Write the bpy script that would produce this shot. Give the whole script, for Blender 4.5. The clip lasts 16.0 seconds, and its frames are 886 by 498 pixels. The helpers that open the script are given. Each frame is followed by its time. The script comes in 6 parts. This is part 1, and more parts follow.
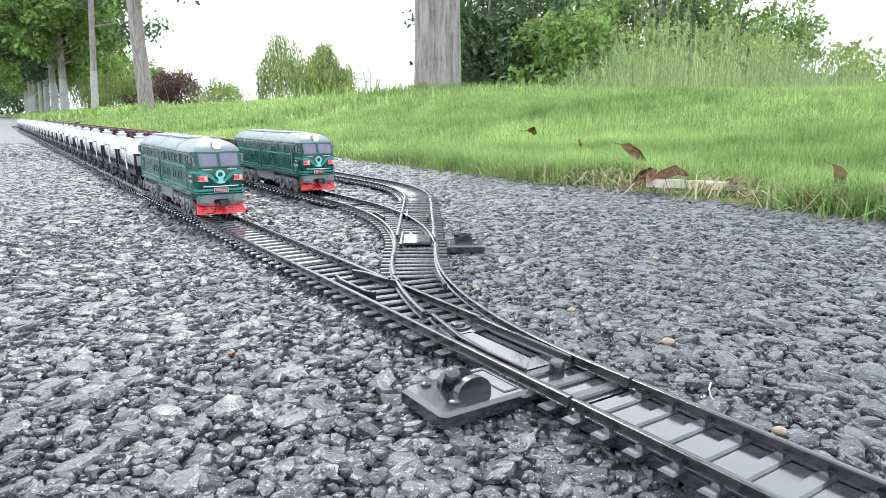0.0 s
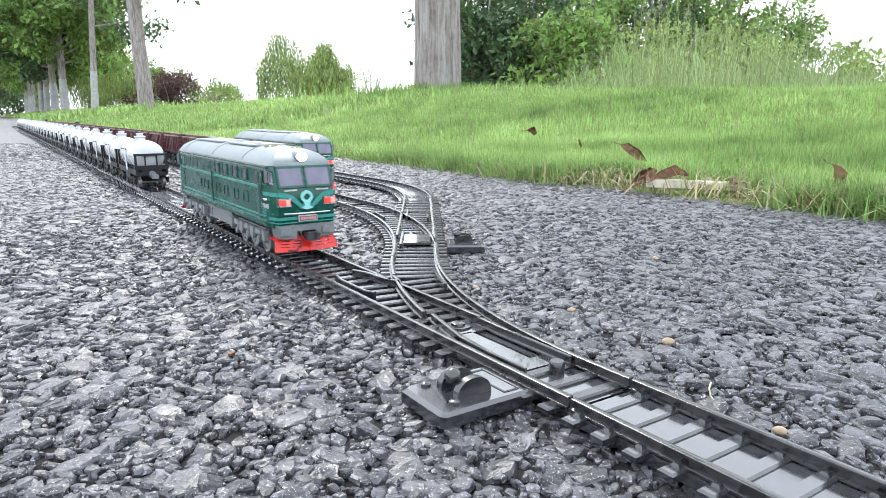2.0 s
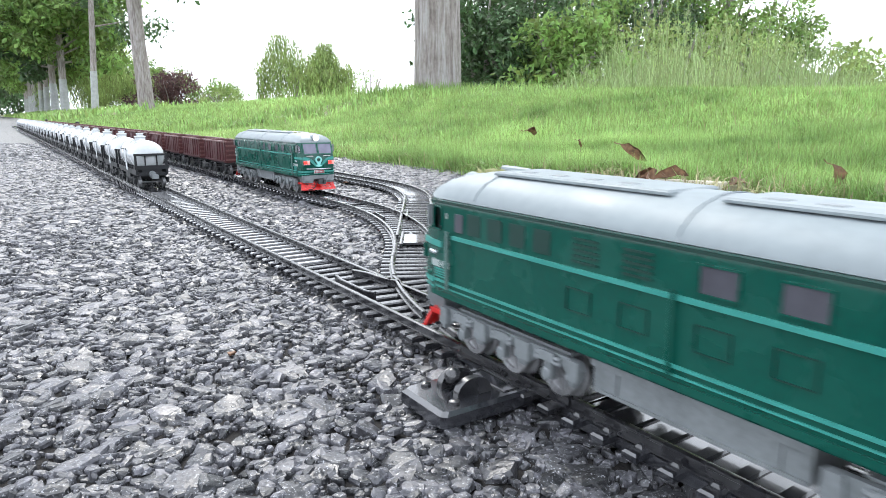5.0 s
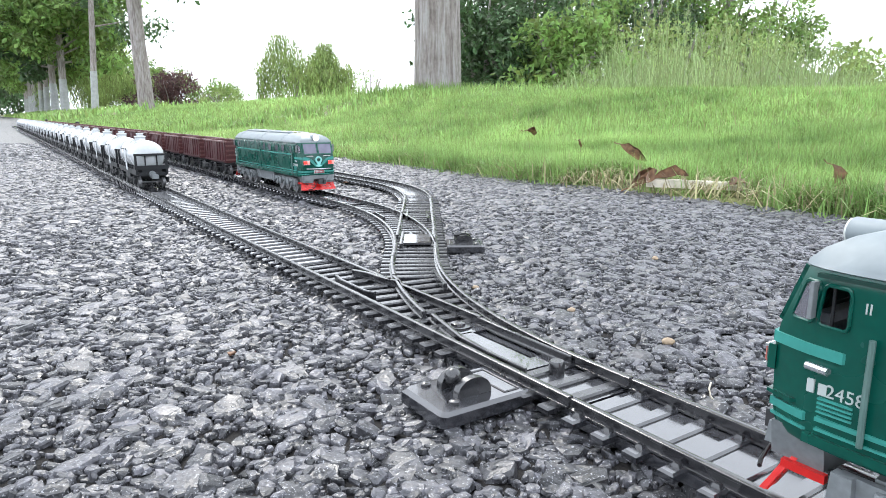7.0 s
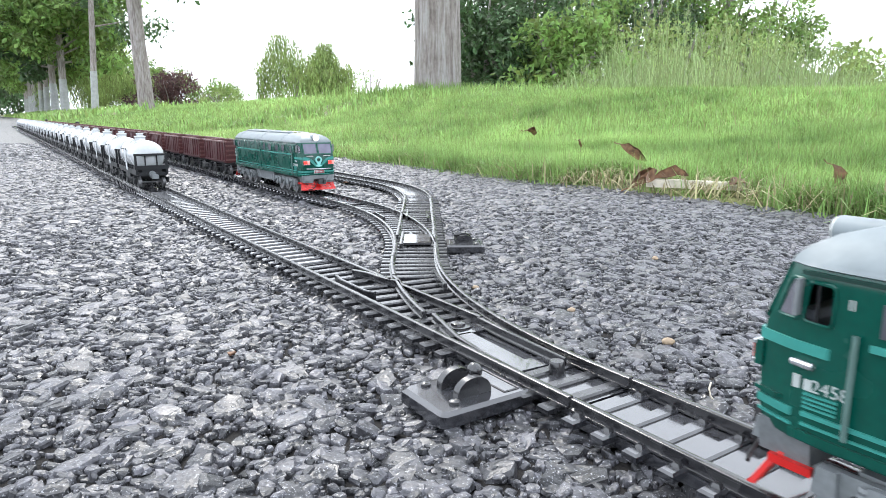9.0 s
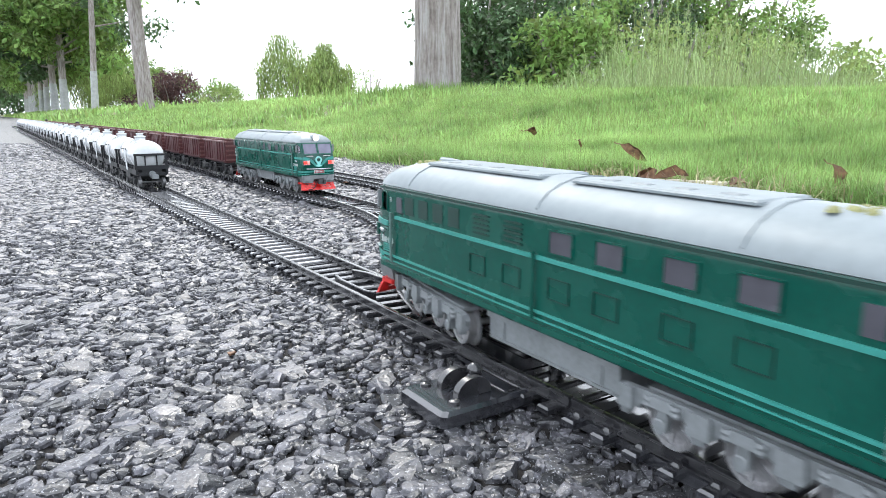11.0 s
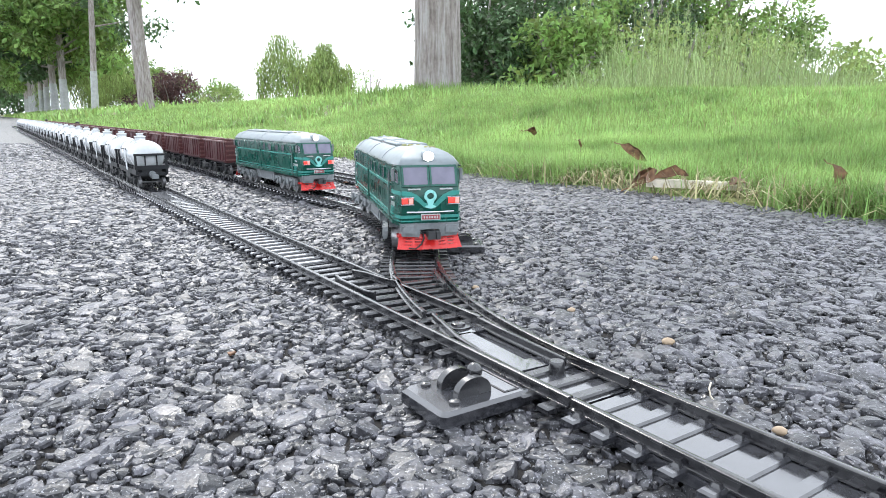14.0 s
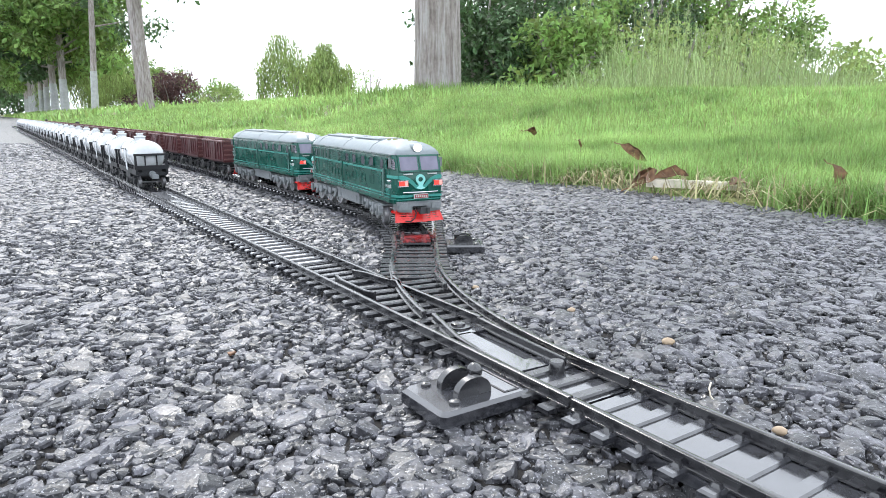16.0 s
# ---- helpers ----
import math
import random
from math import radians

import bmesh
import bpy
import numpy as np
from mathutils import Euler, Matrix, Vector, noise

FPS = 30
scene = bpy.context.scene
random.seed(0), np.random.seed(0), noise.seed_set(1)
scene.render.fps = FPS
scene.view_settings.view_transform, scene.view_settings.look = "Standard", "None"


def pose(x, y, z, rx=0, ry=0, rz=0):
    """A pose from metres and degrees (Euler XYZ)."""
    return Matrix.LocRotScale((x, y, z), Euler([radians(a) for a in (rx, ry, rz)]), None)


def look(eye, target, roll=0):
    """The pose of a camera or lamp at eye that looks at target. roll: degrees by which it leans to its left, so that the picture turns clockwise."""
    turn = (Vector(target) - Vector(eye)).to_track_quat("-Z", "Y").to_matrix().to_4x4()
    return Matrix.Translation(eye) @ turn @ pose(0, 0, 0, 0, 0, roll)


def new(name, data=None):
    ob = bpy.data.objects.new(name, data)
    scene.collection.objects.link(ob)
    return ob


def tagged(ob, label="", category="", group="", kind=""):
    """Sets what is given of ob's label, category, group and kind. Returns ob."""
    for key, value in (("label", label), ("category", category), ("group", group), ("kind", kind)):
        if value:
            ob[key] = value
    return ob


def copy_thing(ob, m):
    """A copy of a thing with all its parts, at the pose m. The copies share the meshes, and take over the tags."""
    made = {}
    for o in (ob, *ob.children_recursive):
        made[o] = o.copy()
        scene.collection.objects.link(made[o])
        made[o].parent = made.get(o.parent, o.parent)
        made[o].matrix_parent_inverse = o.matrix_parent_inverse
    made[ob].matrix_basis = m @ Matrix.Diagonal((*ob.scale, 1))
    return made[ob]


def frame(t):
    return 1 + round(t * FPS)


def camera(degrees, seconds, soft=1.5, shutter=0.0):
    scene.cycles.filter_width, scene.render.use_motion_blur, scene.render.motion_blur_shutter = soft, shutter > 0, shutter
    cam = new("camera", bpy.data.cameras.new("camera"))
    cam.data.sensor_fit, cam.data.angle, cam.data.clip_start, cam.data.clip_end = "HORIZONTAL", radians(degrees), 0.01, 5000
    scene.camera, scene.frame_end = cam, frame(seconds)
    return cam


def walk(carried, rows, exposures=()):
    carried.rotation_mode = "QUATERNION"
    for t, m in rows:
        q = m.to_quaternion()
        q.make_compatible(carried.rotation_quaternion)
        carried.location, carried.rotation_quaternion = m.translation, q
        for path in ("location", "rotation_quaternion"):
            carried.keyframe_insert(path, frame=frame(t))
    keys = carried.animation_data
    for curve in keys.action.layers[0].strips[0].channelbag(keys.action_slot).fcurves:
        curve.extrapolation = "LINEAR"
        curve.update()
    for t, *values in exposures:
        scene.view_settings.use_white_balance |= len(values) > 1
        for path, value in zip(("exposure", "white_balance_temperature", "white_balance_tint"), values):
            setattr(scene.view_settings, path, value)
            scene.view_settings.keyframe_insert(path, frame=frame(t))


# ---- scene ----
cam = camera(67.2, 16.0, soft=0.8, shutter=0.5)
EYE_Z = 0.0865
walk(cam, [(0.0, pose(0, 0, EYE_Z, 78.63, 0, 0)), (16.0, pose(0, 0, EYE_Z, 78.63, 0, 0))],
     exposures=[(0.0, 1.08), (10.8, 1.08), (11.5, 1.17), (12.4, 1.17), (13.3, 1.08), (16.0, 1.08)])

# ---- daylight: bright overcast ----
world = bpy.data.worlds.new("overcast_sky")
scene.world = world
world.use_nodes = True
wn = world.node_tree
wn.nodes.clear()
sky = wn.nodes.new("ShaderNodeTexSky")
sky.sky_type = "NISHITA"
sky.sun_disc = False
sky.sun_elevation = radians(49)
sky.sun_rotation = radians(-16)
sky.air_density, sky.dust_density, sky.ozone_density = 1.0, 1.5, 1.0
pale = wn.nodes.new("ShaderNodeHueSaturation")
pale.inputs["Saturation"].default_value = 0.2
cloud = wn.nodes.new("ShaderNodeMix")
cloud.data_type = "RGBA"
cloud.inputs["Factor"].default_value = 0.72
cloud.inputs["B"].default_value = (8.8, 9.55, 10.7, 1)
bg = wn.nodes.new("ShaderNodeBackground")
bg.inputs["Strength"].default_value = 0.15
wout = wn.nodes.new("ShaderNodeOutputWorld")
wn.links.new(sky.outputs[0], pale.inputs["Color"])
wn.links.new(pale.outputs[0], cloud.inputs["A"])
wn.links.new(cloud.outputs["Result"], bg.inputs["Color"])
wn.links.new(bg.outputs[0], wout.inputs["Surface"])

sun_data = bpy.data.lights.new("sun", "SUN")
sun_data.energy = 1.4
sun_data.angle = radians(14)
sun_data.color = (1.0, 0.97, 0.92)
sun = new("sun", sun_data)
sun.matrix_world = look((-2.5, 8.7, 10.4), (0, 0, 0))


# ---- mesh helpers ----
class Build:
    """Collects vertices and faces of one mesh."""

    def __init__(self):
        self.v, self.f = [], []

    def add(self, verts, faces):
        k = len(self.v)
        self.v += [tuple(p) for p in verts]
        self.f += [tuple(i + k for i in q) for q in faces]
        return self

    def box(self, c, size, top=1.0, m=None, inset=0.0):
        """A block; its top face shrinks by `inset` metres all round."""
        x, y, z = size[0] / 2, size[1] / 2, size[2] / 2
        a, b = x * top - inset, y * top - inset
        pts = [(-x, -y, -z), (x, -y, -z), (x, y, -z), (-x, y, -z), (-a, -b, z), (a, -b, z), (a, b, z), (-a, b, z)]
        if m is not None:
            pts = [tuple(m @ Vector(p)) for p in pts]
        pts = [(p[0] + c[0], p[1] + c[1], p[2] + c[2]) for p in pts]
        return self.add(pts, [(3, 2, 1, 0), (4, 5, 6, 7), (0, 1, 5, 4), (1, 2, 6, 5), (2, 3, 7, 6), (3, 0, 4, 7)])

    def slab(self, c, size, ch, m=None):
        """A block with chamfered upper edges."""
        x, y, z = size[0] / 2, size[1] / 2, size[2] / 2
        rings = [(x, y, -z), (x, y, z - ch), (x - ch, y - ch, z)]
        pts = [p for a, b, d in rings for p in ((-a, -b, d), (a, -b, d), (a, b, d), (-a, b, d))]
        if m is not None:
            pts = [tuple(m @ Vector(p)) for p in pts]
        pts = [(p[0] + c[0], p[1] + c[1], p[2] + c[2]) for p in pts]
        fs = [(3, 2, 1, 0), (8, 9, 10, 11)]
        for r in (0, 4):
            fs += [(r + i, r + (i + 1) % 4, r + 4 + (i + 1) % 4, r + 4 + i) for i in range(4)]
        return self.add(pts, fs)

    def lathe(self, c, axis, prof, n=16, cap=True):
        """A turned form: prof is rows of (along, radius) on the axis 'x', 'y' or 'z'."""
        pts = []
        for d, r in prof:
            for i in range(n):
                a = 2 * math.pi * i / n
                p = {"z": (r * math.cos(a), r * math.sin(a), d), "x": (d, r * math.cos(a), r * math.sin(a)),
                     "y": (r * math.sin(a), d, r * math.cos(a))}[axis]
                pts.append((p[0] + c[0], p[1] + c[1], p[2] + c[2]))
        fs = [(j * n + i, j * n + (i + 1) % n, (j + 1) * n + (i + 1) % n, (j + 1) * n + i)
              for j in range(len(prof) - 1) for i in range(n)]
        if cap:
            fs += [tuple(range(n - 1, -1, -1)), tuple((len(prof) - 1) * n + i for i in range(n))]
        return self.add(pts, fs)

    def tube(self, path, r, n=6):
        """A round bar along points; r is one radius or one for each point."""
        path = [Vector(p) for p in path]
        rs = r if isinstance(r, (list, tuple)) else [r] * len(path)
        pts = []
        for i, p in enumerate(path):
            d = (path[min(i + 1, len(path) - 1)] - path[max(i - 1, 0)]).normalized()
            side = d.cross(Vector((0.13, 0.31, 0.94))).normalized()
            up = side.cross(d)
            pts += [tuple(p + rs[i] * (math.cos(2 * math.pi * k / n) * side + math.sin(2 * math.pi * k / n) * up)) for k in range(n)]
        fs = [(j * n + i, j * n + (i + 1) % n, (j + 1) * n + (i + 1) % n, (j + 1) * n + i)
              for j in range(len(path) - 1) for i in range(n)]
        fs += [tuple(range(n - 1, -1, -1)), tuple((len(path) - 1) * n + i for i in range(n))]
        return self.add(pts, fs)

    def plate(self, outline, axis, lo, hi):
        """A flat outline in two dimensions, thick from lo to hi along an axis."""
        n = len(outline)
        put = {"x": lambda a, b, d: (d, a, b), "y": lambda a, b, d: (a, d, b), "z": lambda a, b, d: (a, b, d)}[axis]
        pts = [put(a, b, lo) for a, b in outline] + [put(a, b, hi) for a, b in outline]
        fs = [tuple(range(n - 1, -1, -1)), tuple(range(n, 2 * n))] + [(i, (i + 1) % n, n + (i + 1) % n, n + i) for i in range(n)]
        return self.add(pts, fs)

    def data(self, name, material, smooth=30):
        me = bpy.data.meshes.new(name)
        me.from_pydata(self.v, [], self.f)
        bm = bmesh.new()
        bm.from_mesh(me)
        bmesh.ops.recalc_face_normals(bm, faces=bm.faces)
        bm.to_mesh(me)
        bm.free()
        if smooth:
            me.polygons.foreach_set("use_smooth", [True] * len(me.polygons))
            me.set_sharp_from_angle(angle=radians(smooth))
        me.materials.append(material)
        return me


def part(name, build, material, parent, label="", smooth=30, at=None):
    """One mesh object under a thing; `at` is its own place in the parent's space."""
    ob = new(name, build.data(name, material, smooth))
    ob.parent = parent
    if at is not None:
        ob.location = at
    return tagged(ob, label) if label else ob


def thing(name, place=(0, 0, 0), label="", category="", group="", kind=""):
    ob = new(name)
    ob.empty_display_size = 0.01
    ob.location = place
    return tagged(ob, label, category, group, kind)


def big_mesh(name, verts, faces, material, smooth=False):
    """A large mesh straight from arrays."""
    me = bpy.data.meshes.new(name)
    verts = np.asarray(verts, dtype=np.float32)
    faces = np.asarray(faces, dtype=np.int32)
    k = faces.shape[1]
    me.vertices.add(len(verts))
    me.vertices.foreach_set("co", verts.ravel())
    me.loops.add(faces.size)
    me.loops.foreach_set("vertex_index", faces.ravel())
    me.polygons.add(len(faces))
    me.polygons.foreach_set("loop_start", np.arange(0, faces.size, k, dtype=np.int32))
    me.polygons.foreach_set("loop_total", np.full(len(faces), k, dtype=np.int32))
    me.update()
    me.validate()
    me.polygons.foreach_set("use_smooth", [smooth] * len(me.polygons))
    me.materials.append(material)
    return me


# ---- the railway's own grid: s metres away along the straight track, n metres to its right ----
AZ = 123.683
U = Vector((math.cos(radians(AZ)), math.sin(radians(AZ)), 0))
N = Vector((U.y, -U.x, 0))
ORIGIN = Vector((0.11847, 0.07896, 0))
RAIL_Z = 0.0075
HALF = 0.0127


def W(s, n, z=0.0):
    return ORIGIN + U * s + N * n + Vector((0, 0, z))


def route(legs, d, d0):
    """The place (s, n) and the turn to the right, in radians, d metres along legs of (length, radius or 0)."""
    s, n, a, left = d0, 0.0, 0.0, d - d0
    for length, radius in legs:
        step = min(left, length)
        if radius == 0:
            s, n = s + step * math.cos(a), n + step * math.sin(a)
        else:
            b = a + step / radius
            s, n = s + radius * (math.sin(b) - math.sin(a)), n - radius * (math.cos(b) - math.cos(a))
            a = b
        left -= step
        if left <= 0:
            break
    return s, n, a


BEND = radians(32)
MAIN = [(99, 0)]
TO_SECOND = [(0.64, 0), (0.340 * BEND, 0.340), (0.0233, 0), (0.440 * BEND, -0.440), (99, 0)]
TO_THIRD = [(0.64, 0), (0.340 * BEND, 0.340), (0.265, 0), (0.356 * BEND, -0.356), (99, 0)]
START = -0.5


def on(legs, d, side=0.0):
    """A place on a route, `side` metres to its right: s, n and the turn."""
    s, n, a = route(legs, d, START)
    return s - side * math.sin(a), n + side * math.cos(a), a
# ---- materials ----
def material(name, col, rough=0.5, metal=0.0, var=0.15, scale=300.0, bump=0.15, depth=0.0002, rand="", rand_amount=0.25,
             tint=None, spec=0.5, coat=0.0, translucent=0.0):
    """A surface with grain at two scales; rand 'object' or 'island' varies piece from piece; tint is a second colour in patches."""
    m = bpy.data.materials.new(name)
    m.use_nodes = True
    t = m.node_tree
    b = t.nodes["Principled BSDF"]
    co = t.nodes.new("ShaderNodeTexCoord")

    def grain(k, detail):
        g = t.nodes.new("ShaderNodeTexNoise")
        g.inputs["Scale"].default_value = k
        g.inputs["Detail"].default_value = detail
        t.links.new(co.outputs["Object"], g.inputs["Vector"])
        return g

    coarse, fine = grain(scale * 0.12, 3), grain(scale, 4)
    mean = t.nodes.new("ShaderNodeMath")
    mean.operation = "ADD"
    t.links.new(coarse.outputs["Fac"], mean.inputs[0])
    t.links.new(fine.outputs["Fac"], mean.inputs[1])
    span = t.nodes.new("ShaderNodeMapRange")
    span.inputs["From Min"].default_value, span.inputs["From Max"].default_value = 0.7, 1.3
    t.links.new(mean.outputs[0], span.inputs["Value"])
    mix = t.nodes.new("ShaderNodeMix")
    mix.data_type = "RGBA"
    lo = [c * (1 - var) for c in col]
    hi = [min(1, c * (1 + var)) for c in (tint or col)]
    mix.inputs["A"].default_value, mix.inputs["B"].default_value = (*lo, 1), (*hi, 1)
    t.links.new(span.outputs[0], mix.inputs["Factor"])
    out = mix.outputs["Result"]
    if rand:
        info = t.nodes.new("ShaderNodeObjectInfo" if rand == "object" else "ShaderNodeNewGeometry")
        hsv = t.nodes.new("ShaderNodeHueSaturation")
        val = t.nodes.new("ShaderNodeMapRange")
        val.inputs["To Min"].default_value, val.inputs["To Max"].default_value = 1 - rand_amount, 1 + rand_amount
        src = info.outputs["Random"] if rand == "object" else info.outputs["Random Per Island"]
        t.links.new(src, val.inputs["Value"])
        t.links.new(val.outputs[0], hsv.inputs["Value"])
        hue = t.nodes.new("ShaderNodeMath")
        hue.operation = "MULTIPLY_ADD"
        hue.inputs[1].default_value, hue.inputs[2].default_value = 0.04, 0.48
        t.links.new(src, hue.inputs[0])
        t.links.new(hue.outputs[0], hsv.inputs["Hue"])
        t.links.new(out, hsv.inputs["Color"])
        out = hsv.outputs["Color"]
    t.links.new(out, b.inputs["Base Color"])
    rr = t.nodes.new("ShaderNodeMapRange")
    rr.inputs["From Min"].default_value, rr.inputs["From Max"].default_value = 0.3, 0.7
    rr.inputs["To Min"].default_value, rr.inputs["To Max"].default_value = max(0.03, rough - 0.1), min(1, rough + 0.1)
    t.links.new(coarse.outputs["Fac"], rr.inputs["Value"])
    t.links.new(rr.outputs[0], b.inputs["Roughness"])
    b.inputs["Metallic"].default_value = metal
    b.inputs["Specular IOR Level"].default_value = spec
    b.inputs["Coat Weight"].default_value = coat
    if bump:
        bp = t.nodes.new("ShaderNodeBump")
        bp.inputs["Strength"].default_value, bp.inputs["Distance"].default_value = bump, depth
        t.links.new(fine.outputs["Fac"], bp.inputs["Height"])
        t.links.new(bp.outputs[0], b.inputs["Normal"])
    if translucent:
        tr = t.nodes.new("ShaderNodeBsdfTranslucent")
        t.links.new(out, tr.inputs["Color"])
        ms = t.nodes.new("ShaderNodeMixShader")
        ms.inputs[0].default_value = translucent
        t.links.new(b.outputs[0], ms.inputs[1])
        t.links.new(tr.outputs[0], ms.inputs[2])
        t.links.new(ms.outputs[0], t.nodes["Material Output"].inputs["Surface"])
    return m


def glow(name, col, strength):
    m = bpy.data.materials.new(name)
    m.use_nodes = True
    b = m.node_tree.nodes["Principled BSDF"]
    b.inputs["Base Color"].default_value = (*col, 1)
    b.inputs["Emission Color"].default_value = (*col, 1)
    b.inputs["Emission Strength"].default_value = strength
    b.inputs["Roughness"].default_value = 0.2
    return m


def glass(name, col, rough=0.05):
    m = bpy.data.materials.new(name)
    m.use_nodes = True
    b = m.node_tree.nodes["Principled BSDF"]
    b.inputs["Base Color"].default_value = (*col, 1)
    b.inputs["Roughness"].default_value = rough
    b.inputs["Transmission Weight"].default_value = 0.75
    b.inputs["IOR"].default_value = 1.45
    return m


BLACK = material("black_track_plastic", (0.012, 0.012, 0.015), 0.26, var=0.3, scale=900, bump=0.10, depth=0.00008, spec=0.9, tint=(0.026, 0.026, 0.028))
BED = material("glossy_black_plastic", (0.016, 0.016, 0.019), 0.16, var=0.3, scale=400, bump=0.05, depth=0.00008, spec=1.0, tint=(0.028, 0.029, 0.034), coat=0.55)
GREEN = material("dark_green_paint", (0.001, 0.068, 0.049), 0.27, var=0.12, scale=500, bump=0.04, depth=0.00005, spec=0.5)
# darker body green: shade in lines and slats put into the colour
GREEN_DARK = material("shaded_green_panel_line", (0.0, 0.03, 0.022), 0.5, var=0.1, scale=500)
CYAN = material("pale_turquoise_paint", (0.035, 0.25, 0.215), 0.4, var=0.08, scale=600, bump=0.03)
ROOF = material("pale_grey_roof_paint", (0.19, 0.222, 0.235), 0.5, var=0.1, scale=300, bump=0.05, depth=0.0001)
GREY = material("grey_moulded_plastic", (0.165, 0.18, 0.187), 0.4, var=0.2, scale=600, bump=0.08, depth=0.0001)
DARK = material("dark_grey_plastic", (0.012, 0.013, 0.015), 0.5, var=0.25, scale=500, spec=0.3)
RED = material("bright_red_plastic", (0.55, 0.018, 0.016), 0.3, var=0.08, scale=500, bump=0.03)
WHITE = material("white_lettering", (0.42, 0.46, 0.45), 0.5, var=0.05, scale=600, bump=0)
SILVER = material("chrome_plastic", (0.6, 0.62, 0.64), 0.25, metal=0.8, var=0.08, scale=600, bump=0.03)
WHEEL = material("worn_wheel_metal", (0.42, 0.42, 0.43), 0.35, metal=0.7, var=0.25, scale=800, bump=0.05)
PANE = glass("cab_window_plastic", (0.55, 0.55, 0.62))
SEAT = material("cab_interior_brown", (0.08, 0.03, 0.025), 0.6)
TANK = material("white_tank_paint", (0.50, 0.52, 0.53), 0.24, var=0.08, scale=250, bump=0.04, spec=0.6, coat=0.3)
WAGON = material("maroon_wagon_plastic", (0.075, 0.018, 0.02), 0.45, var=0.2, scale=400, bump=0.08, depth=0.0001)
# lighter maroon; on the end ribs it puts light into the colour
WAGON_EDGE = material("worn_maroon_edge", (0.13, 0.055, 0.052), 0.5, var=0.2, scale=400)
MOSS = material("yellow_green_fluff", (0.24, 0.24, 0.11), 0.9, var=0.3, scale=2000, bump=0.6, depth=0.0005)
LAMP_ON = glow("white_lamp", (0.95, 0.97, 1.0), 5.0)
RED_LAMP = glow("red_marker_lamp", (1.0, 0.05, 0.04), 0.5)
WHITE_LAMP = glow("marker_lamp_white", (1.0, 0.22, 0.20), 0.6)
BINDER = material("tar_binder", (0.026, 0.024, 0.023), 0.85, var=0.4, scale=900, bump=0.8, depth=0.0008, spec=0.15)
STONE = material("asphalt_stone", (0.018, 0.018, 0.0205), 0.40, var=0.6, scale=800, bump=0.6, depth=0.0004, rand="island", rand_amount=0.6, tint=(0.062, 0.062, 0.070), spec=0.6)
STONE_ONE = material("asphalt_chipping", (0.018, 0.018, 0.0205), 0.40, var=0.6, scale=3.2, bump=0.6, depth=0.0004, rand="object", rand_amount=0.6, tint=(0.062, 0.062, 0.070), spec=0.6)


def flecked(m, scale):
    """Pale mineral flecks and dust on a stone, with its sparkle put into colour."""
    t = m.node_tree
    b = t.nodes["Principled BSDF"]
    co = t.nodes.new("ShaderNodeTexCoord")
    ns = t.nodes.new("ShaderNodeTexNoise")
    ns.inputs["Scale"].default_value, ns.inputs["Detail"].default_value, ns.inputs["Roughness"].default_value = scale, 3, 0.6
    t.links.new(co.outputs["Object"], ns.inputs["Vector"])
    mr = t.nodes.new("ShaderNodeMapRange")
    mr.inputs["From Min"].default_value, mr.inputs["From Max"].default_value = 0.60, 0.68
    mr.inputs["To Max"].default_value = 0.85
    t.links.new(ns.outputs["Fac"], mr.inputs["Value"])
    mx = t.nodes.new("ShaderNodeMix")
    mx.data_type = "RGBA"
    t.links.new(mr.outputs[0], mx.inputs["Factor"])
    t.links.new(b.inputs["Base Color"].links[0].from_socket, mx.inputs["A"])
    mx.inputs["B"].default_value = (0.38, 0.385, 0.41, 1)
    t.links.new(mx.outputs["Result"], b.inputs["Base Color"])


flecked(STONE, 1300)
flecked(STONE_ONE, 5.0)
TAN = material("tan_pebble", (0.36, 0.27, 0.18), 0.6, var=0.25, scale=500, bump=0.3)
SOIL = material("bank_soil_and_thatch", (0.10, 0.13, 0.04), 0.9, var=0.4, scale=60, bump=0.6, depth=0.01, tint=(0.16, 0.17, 0.06))
GRASS = material("grass_blades", (0.166, 0.282, 0.076), 0.55, var=0.25, scale=9, bump=0, rand="island", rand_amount=0.38, tint=(0.305, 0.430, 0.148), translucent=0.42, spec=0.25)
DRY = material("dry_straw", (0.33, 0.29, 0.16), 0.7, var=0.25, scale=100, bump=0, rand="island", rand_amount=0.3, translucent=0.2)
WEED = material("tall_weed_stems", (0.17, 0.25, 0.085), 0.6, var=0.25, scale=10, bump=0, rand="island", rand_amount=0.4, tint=(0.30, 0.37, 0.17), translucent=0.35)
LEAF = material("green_leaves", (0.145, 0.24, 0.07), 0.5, var=0.3, scale=4, bump=0, rand="island", rand_amount=0.5, tint=(0.23, 0.34, 0.095), translucent=0.5)
LEAF_PALE = material("willow_leaves", (0.20, 0.28, 0.085), 0.55, var=0.3, scale=3, bump=0, rand="island", rand_amount=0.4, tint=(0.30, 0.38, 0.13), translucent=0.35)
LEAF_DARK = material("dark_leaves", (0.07, 0.125, 0.05), 0.5, var=0.3, scale=3, bump=0, rand="island", rand_amount=0.5, translucent=0.3)
LEAF_PURPLE = material("purple_leaves", (0.105, 0.052, 0.055), 0.55, var=0.3, scale=3, bump=0, rand="island", rand_amount=0.5, translucent=0.25)
DEAD = material("dead_brown_leaf", (0.10, 0.045, 0.026), 0.65, var=0.35, scale=150, bump=0.4, depth=0.001, tint=(0.24, 0.13, 0.07))
SLAB = material("pale_wood_lath", (0.58, 0.53, 0.43), 0.75, var=0.25, scale=120, bump=0.4, depth=0.001)
